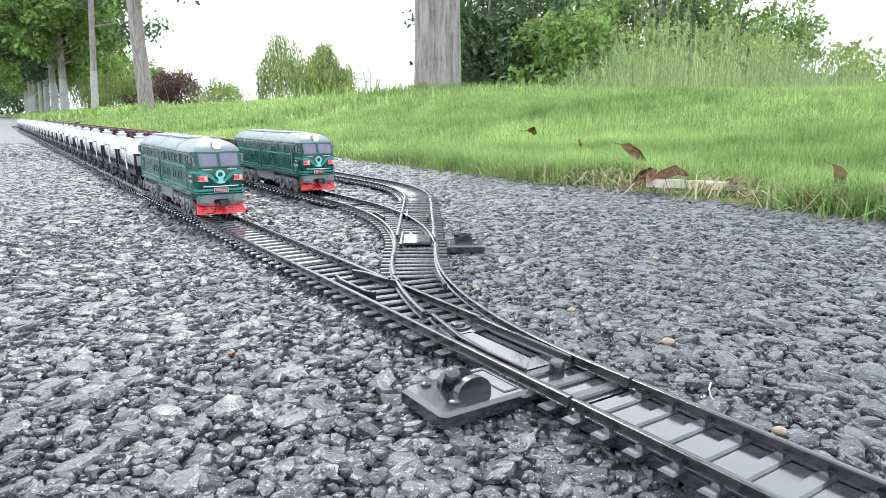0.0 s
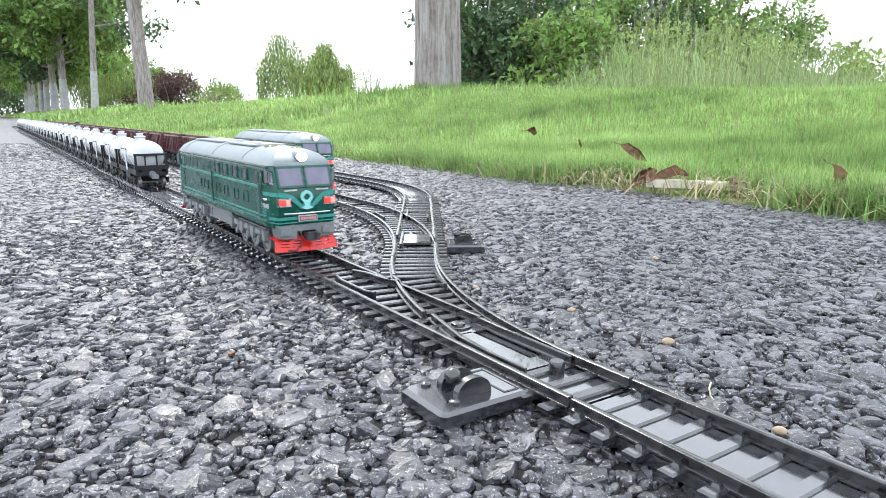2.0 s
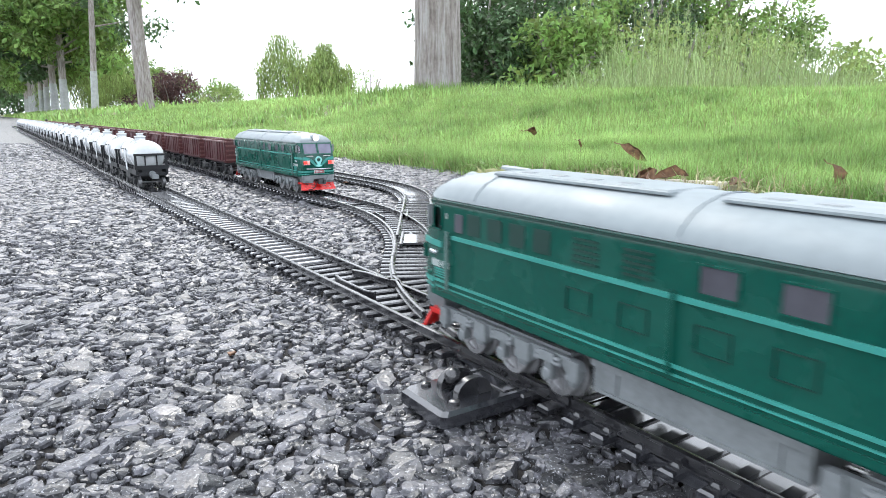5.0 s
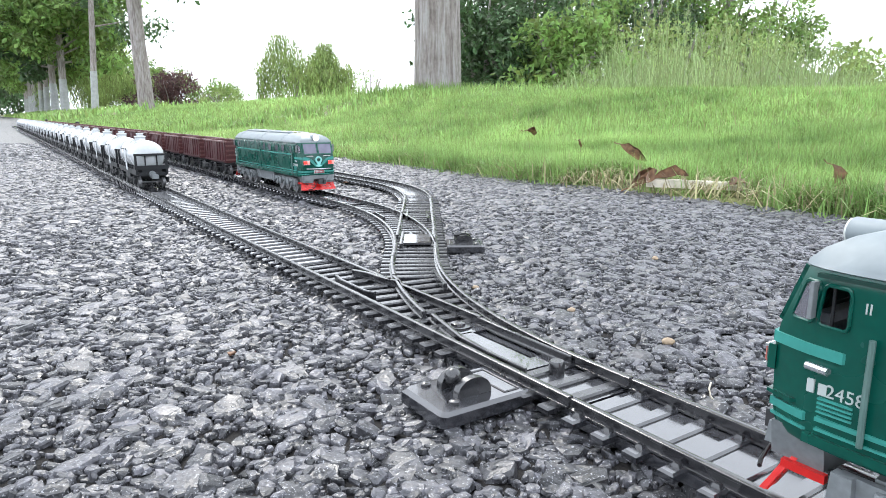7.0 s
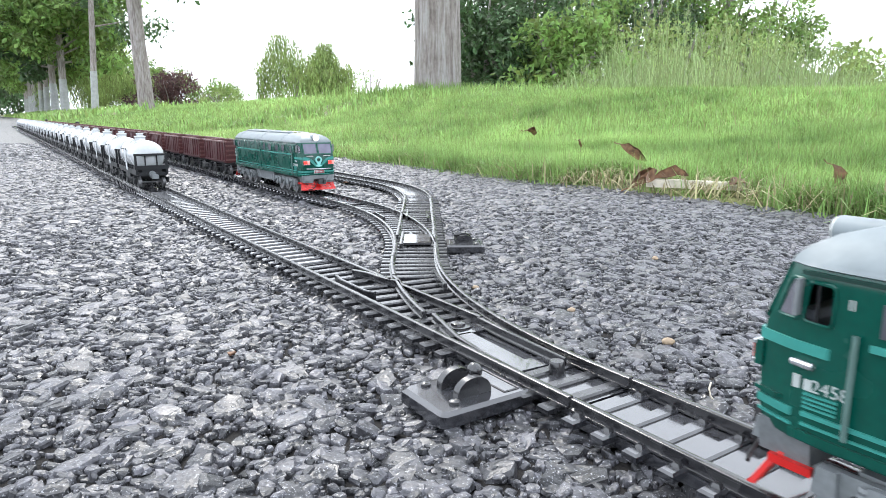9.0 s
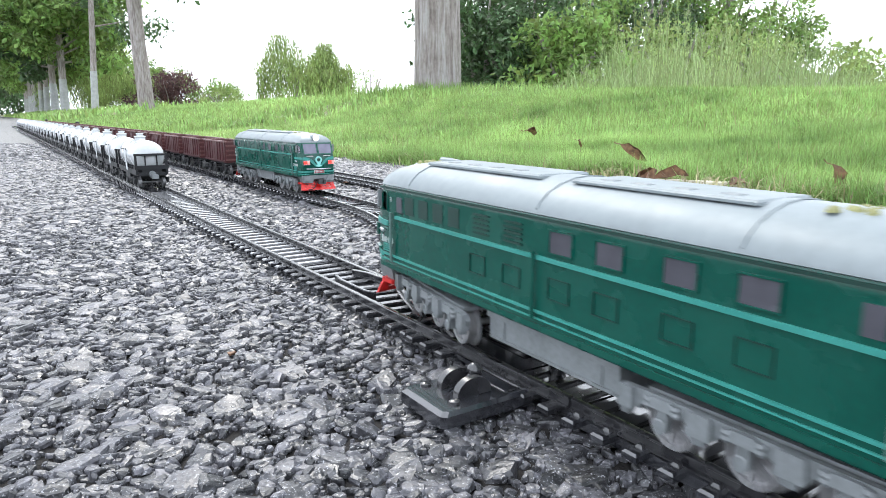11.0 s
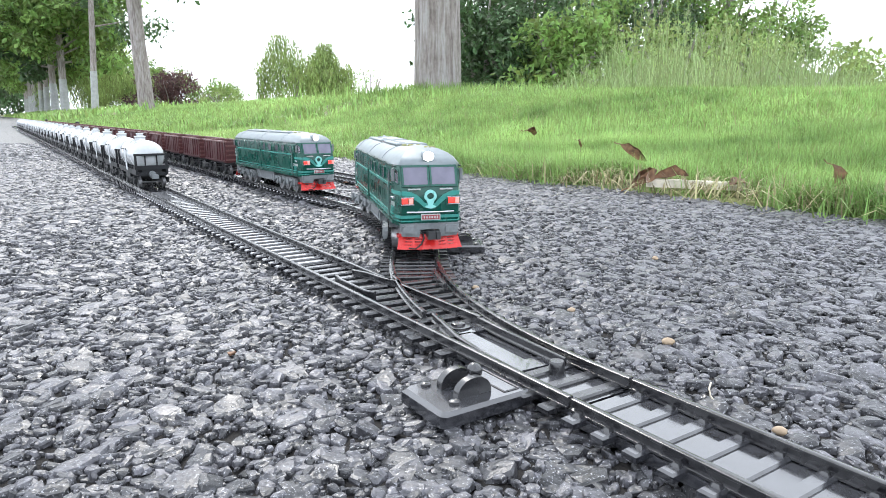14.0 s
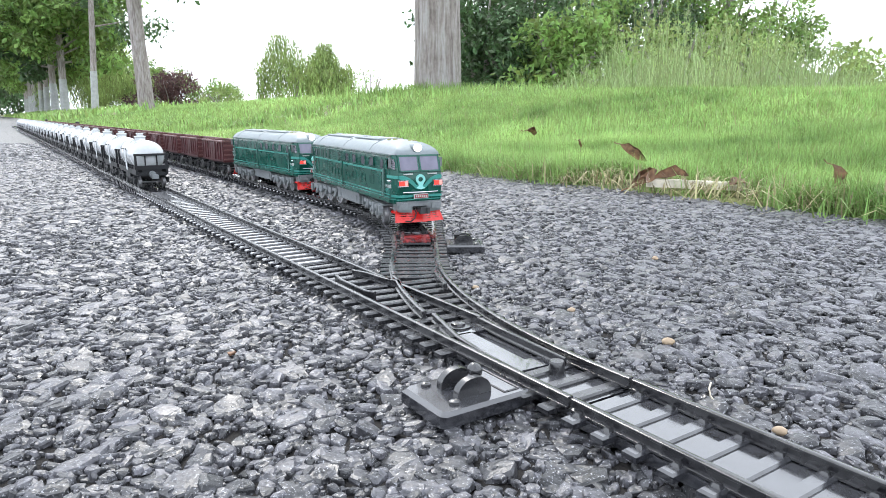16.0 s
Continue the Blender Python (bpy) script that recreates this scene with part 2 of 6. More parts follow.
LIME = material("whitewash_on_bark", (0.36, 0.37, 0.37), 0.85, var=0.2, scale=20, bump=0.5, depth=0.006)


def bark_material():
    """Bark with upright ridges and dark cracks between them."""
    m = material("grey_brown_bark", (0.2, 0.17, 0.16), 0.85, var=0.3, scale=40, bump=0.0, tint=(0.34, 0.31, 0.30))
    t = m.node_tree
    b = t.nodes["Principled BSDF"]
    co = t.nodes.new("ShaderNodeTexCoord")
    mp = t.nodes.new("ShaderNodeMapping")
    mp.inputs["Scale"].default_value = (46, 46, 5)
    ns = t.nodes.new("ShaderNodeTexNoise")
    ns.inputs["Scale"].default_value, ns.inputs["Detail"].default_value, ns.inputs["Roughness"].default_value = 1.0, 7, 0.65
    t.links.new(co.outputs["Object"], mp.inputs["Vector"])
    t.links.new(mp.outputs[0], ns.inputs["Vector"])
    ramp = t.nodes.new("ShaderNodeValToRGB")
    e = ramp.color_ramp.elements
    e[0].position, e[0].color = 0.34, (0.11, 0.085, 0.078, 1)
    e[1].position, e[1].color = 0.64, (0.46, 0.44, 0.44, 1)
    mid = e.new(0.48)
    mid.color = (0.29, 0.25, 0.235, 1)
    t.links.new(ns.outputs["Fac"], ramp.inputs["Fac"])
    old = b.inputs["Base Color"].links[0].from_socket
    mx = t.nodes.new("ShaderNodeMix")
    mx.data_type = "RGBA"
    mx.inputs["Factor"].default_value = 0.7
    t.links.new(old, mx.inputs["A"])
    t.links.new(ramp.outputs["Color"], mx.inputs["B"])
    t.links.new(mx.outputs["Result"], b.inputs["Base Color"])
    bp = t.nodes.new("ShaderNodeBump")
    bp.inputs["Strength"].default_value, bp.inputs["Distance"].default_value = 1.0, 0.03
    t.links.new(ns.outputs["Fac"], bp.inputs["Height"])
    t.links.new(bp.outputs[0], b.inputs["Normal"])
    return m


BARK = bark_material()


def road_material():
    """Coarse asphalt: packed stones in dark tar, for the stretch too far off to hold single stones."""
    m = bpy.data.materials.new("coarse_asphalt")
    m.use_nodes = True
    t = m.node_tree
    b = t.nodes["Principled BSDF"]
    co = t.nodes.new("ShaderNodeTexCoord")
    vo = t.nodes.new("ShaderNodeTexVoronoi")
    vo.inputs["Scale"].default_value = 150
    t.links.new(co.outputs["Object"], vo.inputs["Vector"])
    ns = t.nodes.new("ShaderNodeTexNoise")
    ns.inputs["Scale"].default_value, ns.inputs["Detail"].default_value = 1.5, 6
    t.links.new(co.outputs["Object"], ns.inputs["Vector"])
    ramp = t.nodes.new("ShaderNodeMapRange")
    ramp.inputs["From Min"].default_value, ramp.inputs["From Max"].default_value = 0.15, 0.75
    ramp.inputs["To Min"].default_value, ramp.inputs["To Max"].default_value = 1.0, 0.0
    t.links.new(vo.outputs["Distance"], ramp.inputs["Value"])
    mix = t.nodes.new("ShaderNodeMix")
    mix.data_type = "RGBA"
    mix.inputs["A"].default_value, mix.inputs["B"].default_value = (0.022, 0.022, 0.024, 1), (0.085, 0.086, 0.09, 1)
    t.links.new(ramp.outputs[0], mix.inputs["Factor"])
    hs = t.nodes.new("ShaderNodeHueSaturation")
    mr = t.nodes.new("ShaderNodeMapRange")
    mr.inputs["To Min"].default_value, mr.inputs["To Max"].default_value = 0.8, 1.2
    t.links.new(ns.outputs["Fac"], mr.inputs["Value"])
    t.links.new(mr.outputs[0], hs.inputs["Value"])
    t.links.new(mix.outputs["Result"], hs.inputs["Color"])
    t.links.new(hs.outputs[0], b.inputs["Base Color"])
    bp = t.nodes.new("ShaderNodeBump")
    bp.inputs["Strength"].default_value, bp.inputs["Distance"].default_value = 0.8, 0.002
    t.links.new(ramp.outputs[0], bp.inputs["Height"])
    t.links.new(bp.outputs[0], b.inputs["Normal"])
    b.inputs["Roughness"].default_value = 0.42
    return m


ASPHALT = road_material()
# ---- ground, road ----
def smooth(x):
    x = max(0.0, min(1.0, x))
    return x * x * (3 - 2 * x)


def edge(s):
    """Where the road ends and the grass begins."""
    return 0.452 + 0.02 * math.sin(s * 2.3 + 0.6) + 0.012 * math.sin(s * 7.1)


def bank(s, n):
    """Height of the ground: below the road, then a grassy bank that rises beside it."""
    if n < edge(s):
        return -0.012
    k = n - edge(s)
    rise = 0.128 + 0.058 * smooth((s - 0.2) / 3.0)
    z = -0.002 + rise * smooth(k / 1.45) + 0.012 * max(0.0, min(k - 1.1, 3.0))
    z += 0.006 * noise.noise(Vector((s * 1.3, n * 1.3, 0))) * smooth(k / 0.4)
    return z * (1 - 0.20 * smooth((s - 3) / 12))


def ground_sheet():
    ns = [-300, -60, -20, -8, -4.6, -2, 0.2, 0.36] + [0.40 + 0.02 * i for i in range(12)] + [0.68 + 0.08 * i for i in range(30)] + [3.3, 4, 5, 7, 10, 16, 30, 80, 300]
    ss = [-60, -20, -8, -4] + [-2 + 0.12 * i for i in range(60)] + [5.4 + 0.6 * i for i in range(30)] + [24, 30, 40, 60, 90, 150, 300, 600]
    verts = [W(s, n, bank(s, n)) for s in ss for n in ns]
    c = len(ns)
    faces = [(i * c + j, i * c + j + 1, (i + 1) * c + j + 1, (i + 1) * c + j) for i in range(len(ss) - 1) for j in range(c - 1)]
    b = Build().add(verts, faces)
    ob = new("ground", b.data("ground", SOIL, 60))
    return tagged(ob, "grassy bank of soil and thatch rising beside the road", "ground", kind="structure")


ROAD_Z = -0.0022


def road_sheet():
    ss = [-8, -4, -2] + [-1.5 + 0.1 * i for i in range(60)] + [5 + i for i in range(20)] + [30, 45, 70, 120]
    rows = [-4.6, -3.4, -2.5, -1.9, -1.5, -1.2, -0.9, -0.6, -0.3, -0.1, 0.1, 0.25, 0.36]
    verts = []
    for s in ss:
        verts += [W(s, n, ROAD_Z) for n in rows] + [W(s, edge(s) + 0.012 * noise.noise(Vector((s * 30, 1, 0))), ROAD_Z), W(s, edge(s) + 0.03, -0.011)]
    c = len(rows) + 2
    faces = [(i * c + j, i * c + j + 1, (i + 1) * c + j + 1, (i + 1) * c + j) for i in range(len(ss) - 1) for j in range(c - 1)]
    ob = new("road", Build().add(verts, faces).data("road", ASPHALT, 60))
    # dark tar shows between the stones close by
    ob.data.materials.append(BINDER)
    for p in ob.data.polygons:
        if p.center.xy.length < 2.2:
            p.material_index = 1
    return tagged(ob, "coarse grey asphalt road of packed stones", "road", kind="structure")


ground = ground_sheet()
road = road_sheet()
# ---- track ----
PITCH = 0.0104
RAIL_PROFILE = [(-0.0016, 0.0040), (-0.0016, 0.0046), (-0.0007, 0.0050), (-0.0007, 0.0064), (-0.0011, 0.0067), (-0.0011, 0.0073), (-0.0008, 0.0075),
                (0.0008, 0.0075), (0.0011, 0.0073), (0.0011, 0.0067), (0.0007, 0.0064), (0.0007, 0.0050), (0.0016, 0.0046), (0.0016, 0.0040)]


def sweep(b, rows, profile, base):
    """A profile drawn along rows of (s, n, turn)."""
    k, pts = len(profile), []
    for s, n, a in rows:
        for off, z in profile:
            pts.append(W(s - off * math.sin(a), n + off * math.cos(a), z) - base)
    fs = [(j * k + i, j * k + (i + 1) % k, (j + 1) * k + (i + 1) % k, (j + 1) * k + i) for j in range(len(rows) - 1) for i in range(k)]
    fs += [tuple(range(k)), tuple((len(rows) - 1) * k + i for i in range(k - 1, -1, -1))]
    return b.add(pts, fs)


def rail_rows(legs, d0, d1, side, step=0.008):
    count = max(2, int((d1 - d0) / step) + 1)
    return [on(legs, d0 + (d1 - d0) * i / (count - 1), side) for i in range(count)]


def rail(parent, legs, d0, d1, side, profile=RAIL_PROFILE, name="rail", step=0.008):
    b = Build()
    sweep(b, rail_rows(legs, d0, d1, side, step), profile, Vector(parent.location))
    return part(name, b, BLACK, parent, smooth=40)


SLEEPERS = {}


def sleeper(parent, s, n, a, half=0.0195, thick=0.0026, width=0.0046, z0=0.0022):
    """One sleeper; alike ones share a mesh."""
    key = (round(half, 4), thick, width)
    if key not in SLEEPERS:
        SLEEPERS[key] = Build().slab((0, 0, thick / 2), (width, 2 * half, thick - 0.0006), 0.0006).data("sleeper", BED if thick > 0.0027 else BLACK, 0)
    ob = new("sleeper", SLEEPERS[key])
    ob.parent = parent
    ob.location = W(s, n, z0) - Vector(parent.location)
    ob.rotation_euler = (0, 0, radians(AZ) - a)
    return ob


def bed_strip(parent, legs, d0, d1, lo, hi, z0, z1, name="bed_plate"):
    b = Build()
    rows = rail_rows(legs, d0, d1, 0.0, 0.02)
    sweep(b, rows, [(lo, z0), (lo, z1), (hi, z1), (hi, z0)], Vector(parent.location))
    return part(name, b, BED, parent, smooth=0)


def straight_piece(legs, d0, d1, far=False, long_name="straight"):
    """One moulded length of track: two rails, a closed bed and its sleepers."""
    s, n, a = on(legs, d0)
    t = thing("track_piece", W(s, n, 0.0), "length of black plastic toy track with closed bed on asphalt", "track", "track lengths")
    bed_strip(t, legs, d0 + 0.0006, d1 - 0.0006, -0.0150, 0.0150, 0.0008, 0.0037)
    step = 0.02 if not far else 0.05
    for side in (-HALF, HALF):
        rail(t, legs, d0 + 0.0006, d1 - 0.0006, side, step=step)
    count = int((d1 - d0) / PITCH)
    if not far:
        for i in range(count):
            sleeper(t, *on(legs, d0 + (i + 0.5) * (d1 - d0) / count), half=0.0198, thick=0.0028, z0=0.0021)
        # moulded rail chairs beside each rail
        if "chair" not in SLEEPERS:
            SLEEPERS["chair"] = Build().box((0, 0, 0), (0.0024, 0.0020, 0.0009), 0.6).data("rail_chair", BLACK, 0)
        for i in range(count):
            for side in (-HALF - 0.0026, -HALF + 0.0026, HALF - 0.0026, HALF + 0.0026):
                s1, n1, a1 = on(legs, d0 + (i + 0.5) * (d1 - d0) / count, side)
                ob = new("rail_chair", SLEEPERS["chair"])
                ob.parent = t
                ob.location = W(s1, n1, 0.0050) - Vector(t.location)
                ob.rotation_euler = (0, 0, radians(AZ) - a1)
    else:
        b = Build()
        for i in range(count):
            s1, n1, a1 = on(legs, d0 + (i + 0.5) * (d1 - d0) / count)
            b.box(tuple(W(s1, n1, 0.0028) - Vector(t.location)), (0.0046, 0.0396, 0.0044), 0.96, m=Matrix.Rotation(radians(AZ) - a1, 3, "Z"))
        tagged(part("far_sleepers", b, BED, t, smooth=0), kind="stuff")
    return t


LEN = 0.2165
# the straight line, on both sides of the first turnout
for i in range(-2, 1):
    straight_piece(MAIN, 0.128 - (1 - i) * LEN, 0.128 - (0 - i) * LEN, far=i < 0)
for i in range(26):
    straight_piece(MAIN, 0.345 + i * LEN, 0.345 + (i + 1) * LEN, far=i > 1)
# the second line
D2 = 0.5998
for i in range(22):
    straight_piece(TO_SECOND, D2 + i * LEN, D2 + (i + 1) * LEN, far=i > 0)
# the third line: a bend, then straight
straight_piece(TO_THIRD, 0.586, 0.794)
for i in range(8):
    straight_piece(TO_THIRD, 0.794 + i * LEN, 0.794 + (i + 1) * LEN, far=i > 0)

CHECK_PROFILE = [(-0.0008, 0.0040), (-0.0008, 0.0078), (-0.0005, 0.0081), (0.0005, 0.0081), (0.0008, 0.0078), (0.0008, 0.0040)]


def sn_rows(points):
    """Rows for sweep() through points of (s, n)."""
    rows = []
    for i, (s, n) in enumerate(points):
        a, b = points[max(i - 1, 0)], points[min(i + 1, len(points) - 1)]
        rows.append((s, n, math.atan2(b[1] - a[1], b[0] - a[0])))
    return rows


def sn_rail(parent, points, profile, name):
    return part(name, sweep(Build(), sn_rows(points), profile, Vector(parent.location)), BLACK, parent, smooth=40)


def shifted(legs, d0, d1, side, n=8):
    return [on(legs, d0 + (d1 - d0) * i / (n - 1), side)[:2] for i in range(n)]


def sleeper_between(t, left, right, width=0.0046):
    """A sleeper from one place to another, given as (s, n)."""
    a = math.atan2(right[0] - left[0], right[1] - left[1])
    length = math.hypot(right[0] - left[0], right[1] - left[1])
    s, n = (left[0] + right[0]) / 2, (left[1] + right[1]) / 2
    return sleeper(t, s, n, -a, half=round(length / 2, 4), width=width)


def lever_box(t, corner, along, across, w, mid):
    """The hand lever beside a turnout: a sloping plate, two half-round cheeks and a knobbed arm between them.
    corner is a place (s, n) at the track's side; along and across are unit steps in (s, n)."""
    base = Vector(t.location)

    def at(x, y, z):
        return W(corner[0] + along[0] * x + across[0] * y, corner[1] + along[1] * x + across[1] * y, z) - base

    b = Build()
    l = 0.0122
    outline = [(-l, 0.001), (l, 0.001), (l, w - 0.0015), (l - 0.0015, w), (-l + 0.0015, w), (-l, w - 0.0015)]
    k = len(outline)
    pts = [at(x, y, 0.0005) for x, y in outline] + [at(x, y, 0.0040) for x, y in outline] + [at(x * 0.90, 0.001 + (y - 0.001) * 0.955, 0.0050) for x, y in outline]
    b.add(pts, [tuple(range(k - 1, -1, -1)), tuple(2 * k + i for i in range(k))] +
          [(r * k + i, r * k + (i + 1) % k, (r + 1) * k + (i + 1) % k, (r + 1) * k + i) for r in (0, 1) for i in range(k)])
    box = part("lever_base", b, BED, t, "glossy black lever base plate", smooth=20)
    for x in (-0.0058, 0.0030):
        c = Build()
        arc = [(mid + 0.0062 * math.cos(math.pi * i / 12), 0.0047 + 0.0058 * math.sin(math.pi * i / 12) ** 0.8) for i in range(13)]
        pts = [at(x, y, z) for y, z in arc] + [at(x + 0.0026, y, z) for y, z in arc]
        m = len(arc)
        c.add(pts, [tuple(range(m)), tuple(range(2 * m - 1, m - 1, -1))] + [(i, (i + 1) % m, m + (i + 1) % m, m + i) for i in range(m)])
        part("cheek", c, BLACK, box, smooth=30)
    for x, y in ((-0.0070, mid + 0.0082), (0.0085, mid + 0.0082)):
        s = Build()
        p = at(x * 1.0, y, 0.0049)
        s.lathe(tuple(p), "z", [(0, 0.0017), (0.0008, 0.0017), (0.0012, 0.0010)], 12)
        part("screw_head", s, BLACK, box, smooth=40)
    # raised outline of the label field
    f = Build()
    for x0, y0, x1, y1 in ((-0.009, 0.0030, 0.009, 0.0030), (-0.009, 0.0085, 0.009, 0.0085), (-0.009, 0.0030, -0.009, 0.0085), (0.009, 0.0030, 0.009, 0.0085)):
        f.tube([at(x0, y0, 0.0051), at(x1, y1, 0.0051)], 0.0003, 4)
    part("raised_border", f, BLACK, box, smooth=0)
    arm = Build()
    arm.tube([(0, 0, 0), (0, 0, 0.0062)], 0.0012, 8)
    arm.lathe((0, 0, 0.0060), "z", [(-0.0022, 0.0008), (-0.0014, 0.0021), (0, 0.0027), (0.0014, 0.0022), (0.0024, 0.0008)], 12)
    lever = part("lever_arm", arm, BLACK, t, "black lever arm with round knob", smooth=50, at=at(0.0, mid, 0.0056))
    return lever


def first_turnout():
    t = thing("turnout", W(0.128, 0, 0), "black plastic toy turnout with hand lever on asphalt", "turnout", "turnouts")
    base = Vector(t.location)
    d0, d1 = 0.1286, 0.3444
    dv = 0.3300
    # stock rails and closure rails
    rail(t, MAIN, d0, d1, -HALF)
    rail(t, TO_SECOND, d0, dv, HALF)
    sn_rail(t, shifted(MAIN, 0.2790, d1, HALF, 6), RAIL_PROFILE, "rail")
    sn_rail(t, shifted(TO_SECOND, 0.2860, dv, -HALF, 8), RAIL_PROFILE, "rail")
    sn_rail(t, shifted(MAIN, 0.2050, 0.2690, HALF, 5) + [(0.2790, HALF + 0.0036), (0.2850, HALF + 0.0052)], RAIL_PROFILE, "wing_rail")
    sn_rail(t, shifted(TO_SECOND, 0.2210, 0.2740, -HALF, 6) + [(0.2830, HALF - 0.0010), (0.2990, HALF - 0.0028), (0.3080, HALF - 0.0062)], RAIL_PROFILE, "wing_rail")
    # guard rails
    sn_rail(t, [(0.2600, -HALF + 0.0066), (0.2650, -HALF + 0.0044), (0.2900, -HALF + 0.0042), (0.3000, -HALF + 0.0062)], CHECK_PROFILE, "guard_rail")
    sn_rail(t, shifted(TO_SECOND, 0.2600, 0.2920, HALF - 0.0044, 6), CHECK_PROFILE, "guard_rail")
    # sleepers reach across both ways behind the blades
    i = 0
    s = 0.2130
    while s < d1 - 0.002:
        far_s, far_n, far_a = on(TO_SECOND, min(dv, 0.128 + (s - 0.128) * 1.02))
        if s < 0.292:
            right = (far_s - 0.0195 * math.sin(far_a), far_n + 0.0195 * math.cos(far_a))
            sleeper_between(t, (s, -0.0195), right)
        else:
            sleeper(t, s, 0, 0)
        s += PITCH
    for k in range(5):
        sleeper(t, *on(TO_SECOND, 0.2935 + k * 0.0088))
    # moulded base under the blades
    bed_strip(t, MAIN, d0 + 0.0004, 0.1560, -0.0125, 0.0150, 0.0008, 0.0034)
    bed_strip(t, MAIN, 0.1562, 0.2085, -0.0125, 0.0210, 0.0008, 0.0024)
    b = Build()
    for s0, s1, n0, n1, z in ((0.1562, 0.1635, -0.0110, 0.0150, 0.0036), (0.1990, 0.2140, -0.0110, 0.0170, 0.0040), (0.1640, 0.1985, 0.0068, 0.0118, 0.0031)):
        b.add([W(p, q, h) - base for h in (0.0024, z) for p, q in ((s0, n0), (s1, n0), (s1, n1 + (s1 - 0.156) * 0.1), (s0, n1))],
              [(0, 1, 2, 3), (7, 6, 5, 4)] + [(i, (i + 1) % 4, 4 + (i + 1) % 4, 4 + i) for i in range(4)])
    part("blade_well", b, BED, t, smooth=0)
    for k in range(3):
        s = 0.1330 + k * PITCH
        sleeper(t, s, 0.0, 0, half=0.0195)
    for s in (0.166, 0.1765, 0.187, 0.1975):
        sleeper_between(t, (s, HALF + 0.0005), (s, 0.0235))
    for s in (0.1870, 0.1975, 0.2070):
        sleeper_between(t, (s, -0.0200), (s, -HALF - 0.0005))
    # pivot disc and stop pin
    part("pivot_disc", Build().lathe(tuple(W(0.2080, 0.0035, 0.0040) - base), "z", [(0, 0.0052), (0.0006, 0.0052), (0.0008, 0.0030), (0.0016, 0.0028), (0.0018, 0.0022)], 20), BLACK, t, smooth=30)
    part("stop_pin", Build().lathe(tuple(W(0.1515, 0.0035, 0.0034) - base), "z", [(0, 0.0026), (0.0034, 0.0026), (0.0042, 0.0022)], 16), BLACK, t, smooth=30)
    # moving tongue with its two blades
    tongue = Build()
    tip, heel = 0.1530, 0.2075
    org = W(heel, 0.0035, 0.0) - base

    def tongue_row(points):
        return [(s, n, 0.0) for s, n in points]

    k = RAIL_PROFILE
    for pts, wide in (([(tip, -HALF + 0.0042), (0.172, -HALF + 0.0040), (0.190, -HALF + 0.0052), (heel + 0.0125, -HALF + 0.0120)], 1),
                      ([(tip, HALF - 0.0012), (0.172, HALF - 0.0012), (0.190, HALF - 0.0010), (heel - 0.001, HALF - 0.0002)], 1)):
        rows = sn_rows(pts)
        sub = Build()
        n = len(k)
        vs = []
        for j, (s, q, a) in enumerate(rows):
            thin = 0.45 + 0.55 * j / (len(rows) - 1)
            for off, z in k:
                vs.append(W(s - off * thin * math.sin(a), q + off * thin * math.cos(a), z - 0.0004) - base - org)
        tongue.add(vs, [(j * n + i, j * n + (i + 1) % n, (j + 1) * n + (i + 1) % n, (j + 1) * n + i) for j in range(len(rows) - 1) for i in range(n)] +
                   [tuple(range(n)), tuple((len(rows) - 1) * n + i for i in range(n - 1, -1, -1))])
    blades = part("switch_tongue", tongue, BLACK, t, "pair of black pivoting switch blades", smooth=40, at=org)
    pl = Build()
    for s0, s1, n0, n1, z0, z1 in ((0.1645, 0.2000, -0.0072, 0.0040, 0.0027, 0.0040), (0.1572, 0.1650, -0.0072, 0.0105, 0.0037, 0.0042)):
        pl.add([W(p, q, h) - base - org for h in (z0, z1) for p, q in ((s0, n0), (s1, n0 + (s1 - s0) * 0.10), (s1, n1), (s0, n1))],
               [(0, 1, 2, 3), (7, 6, 5, 4)] + [(i, (i + 1) % 4, 4 + (i + 1) % 4, 4 + i) for i in range(4)])
    part("tie_plate", pl, BED, blades, smooth=0)
    lever = lever_box(t, (0.1548, -0.0145), (1, 0), (0, -1), 0.0328, 0.0172)
    return t, blades, lever


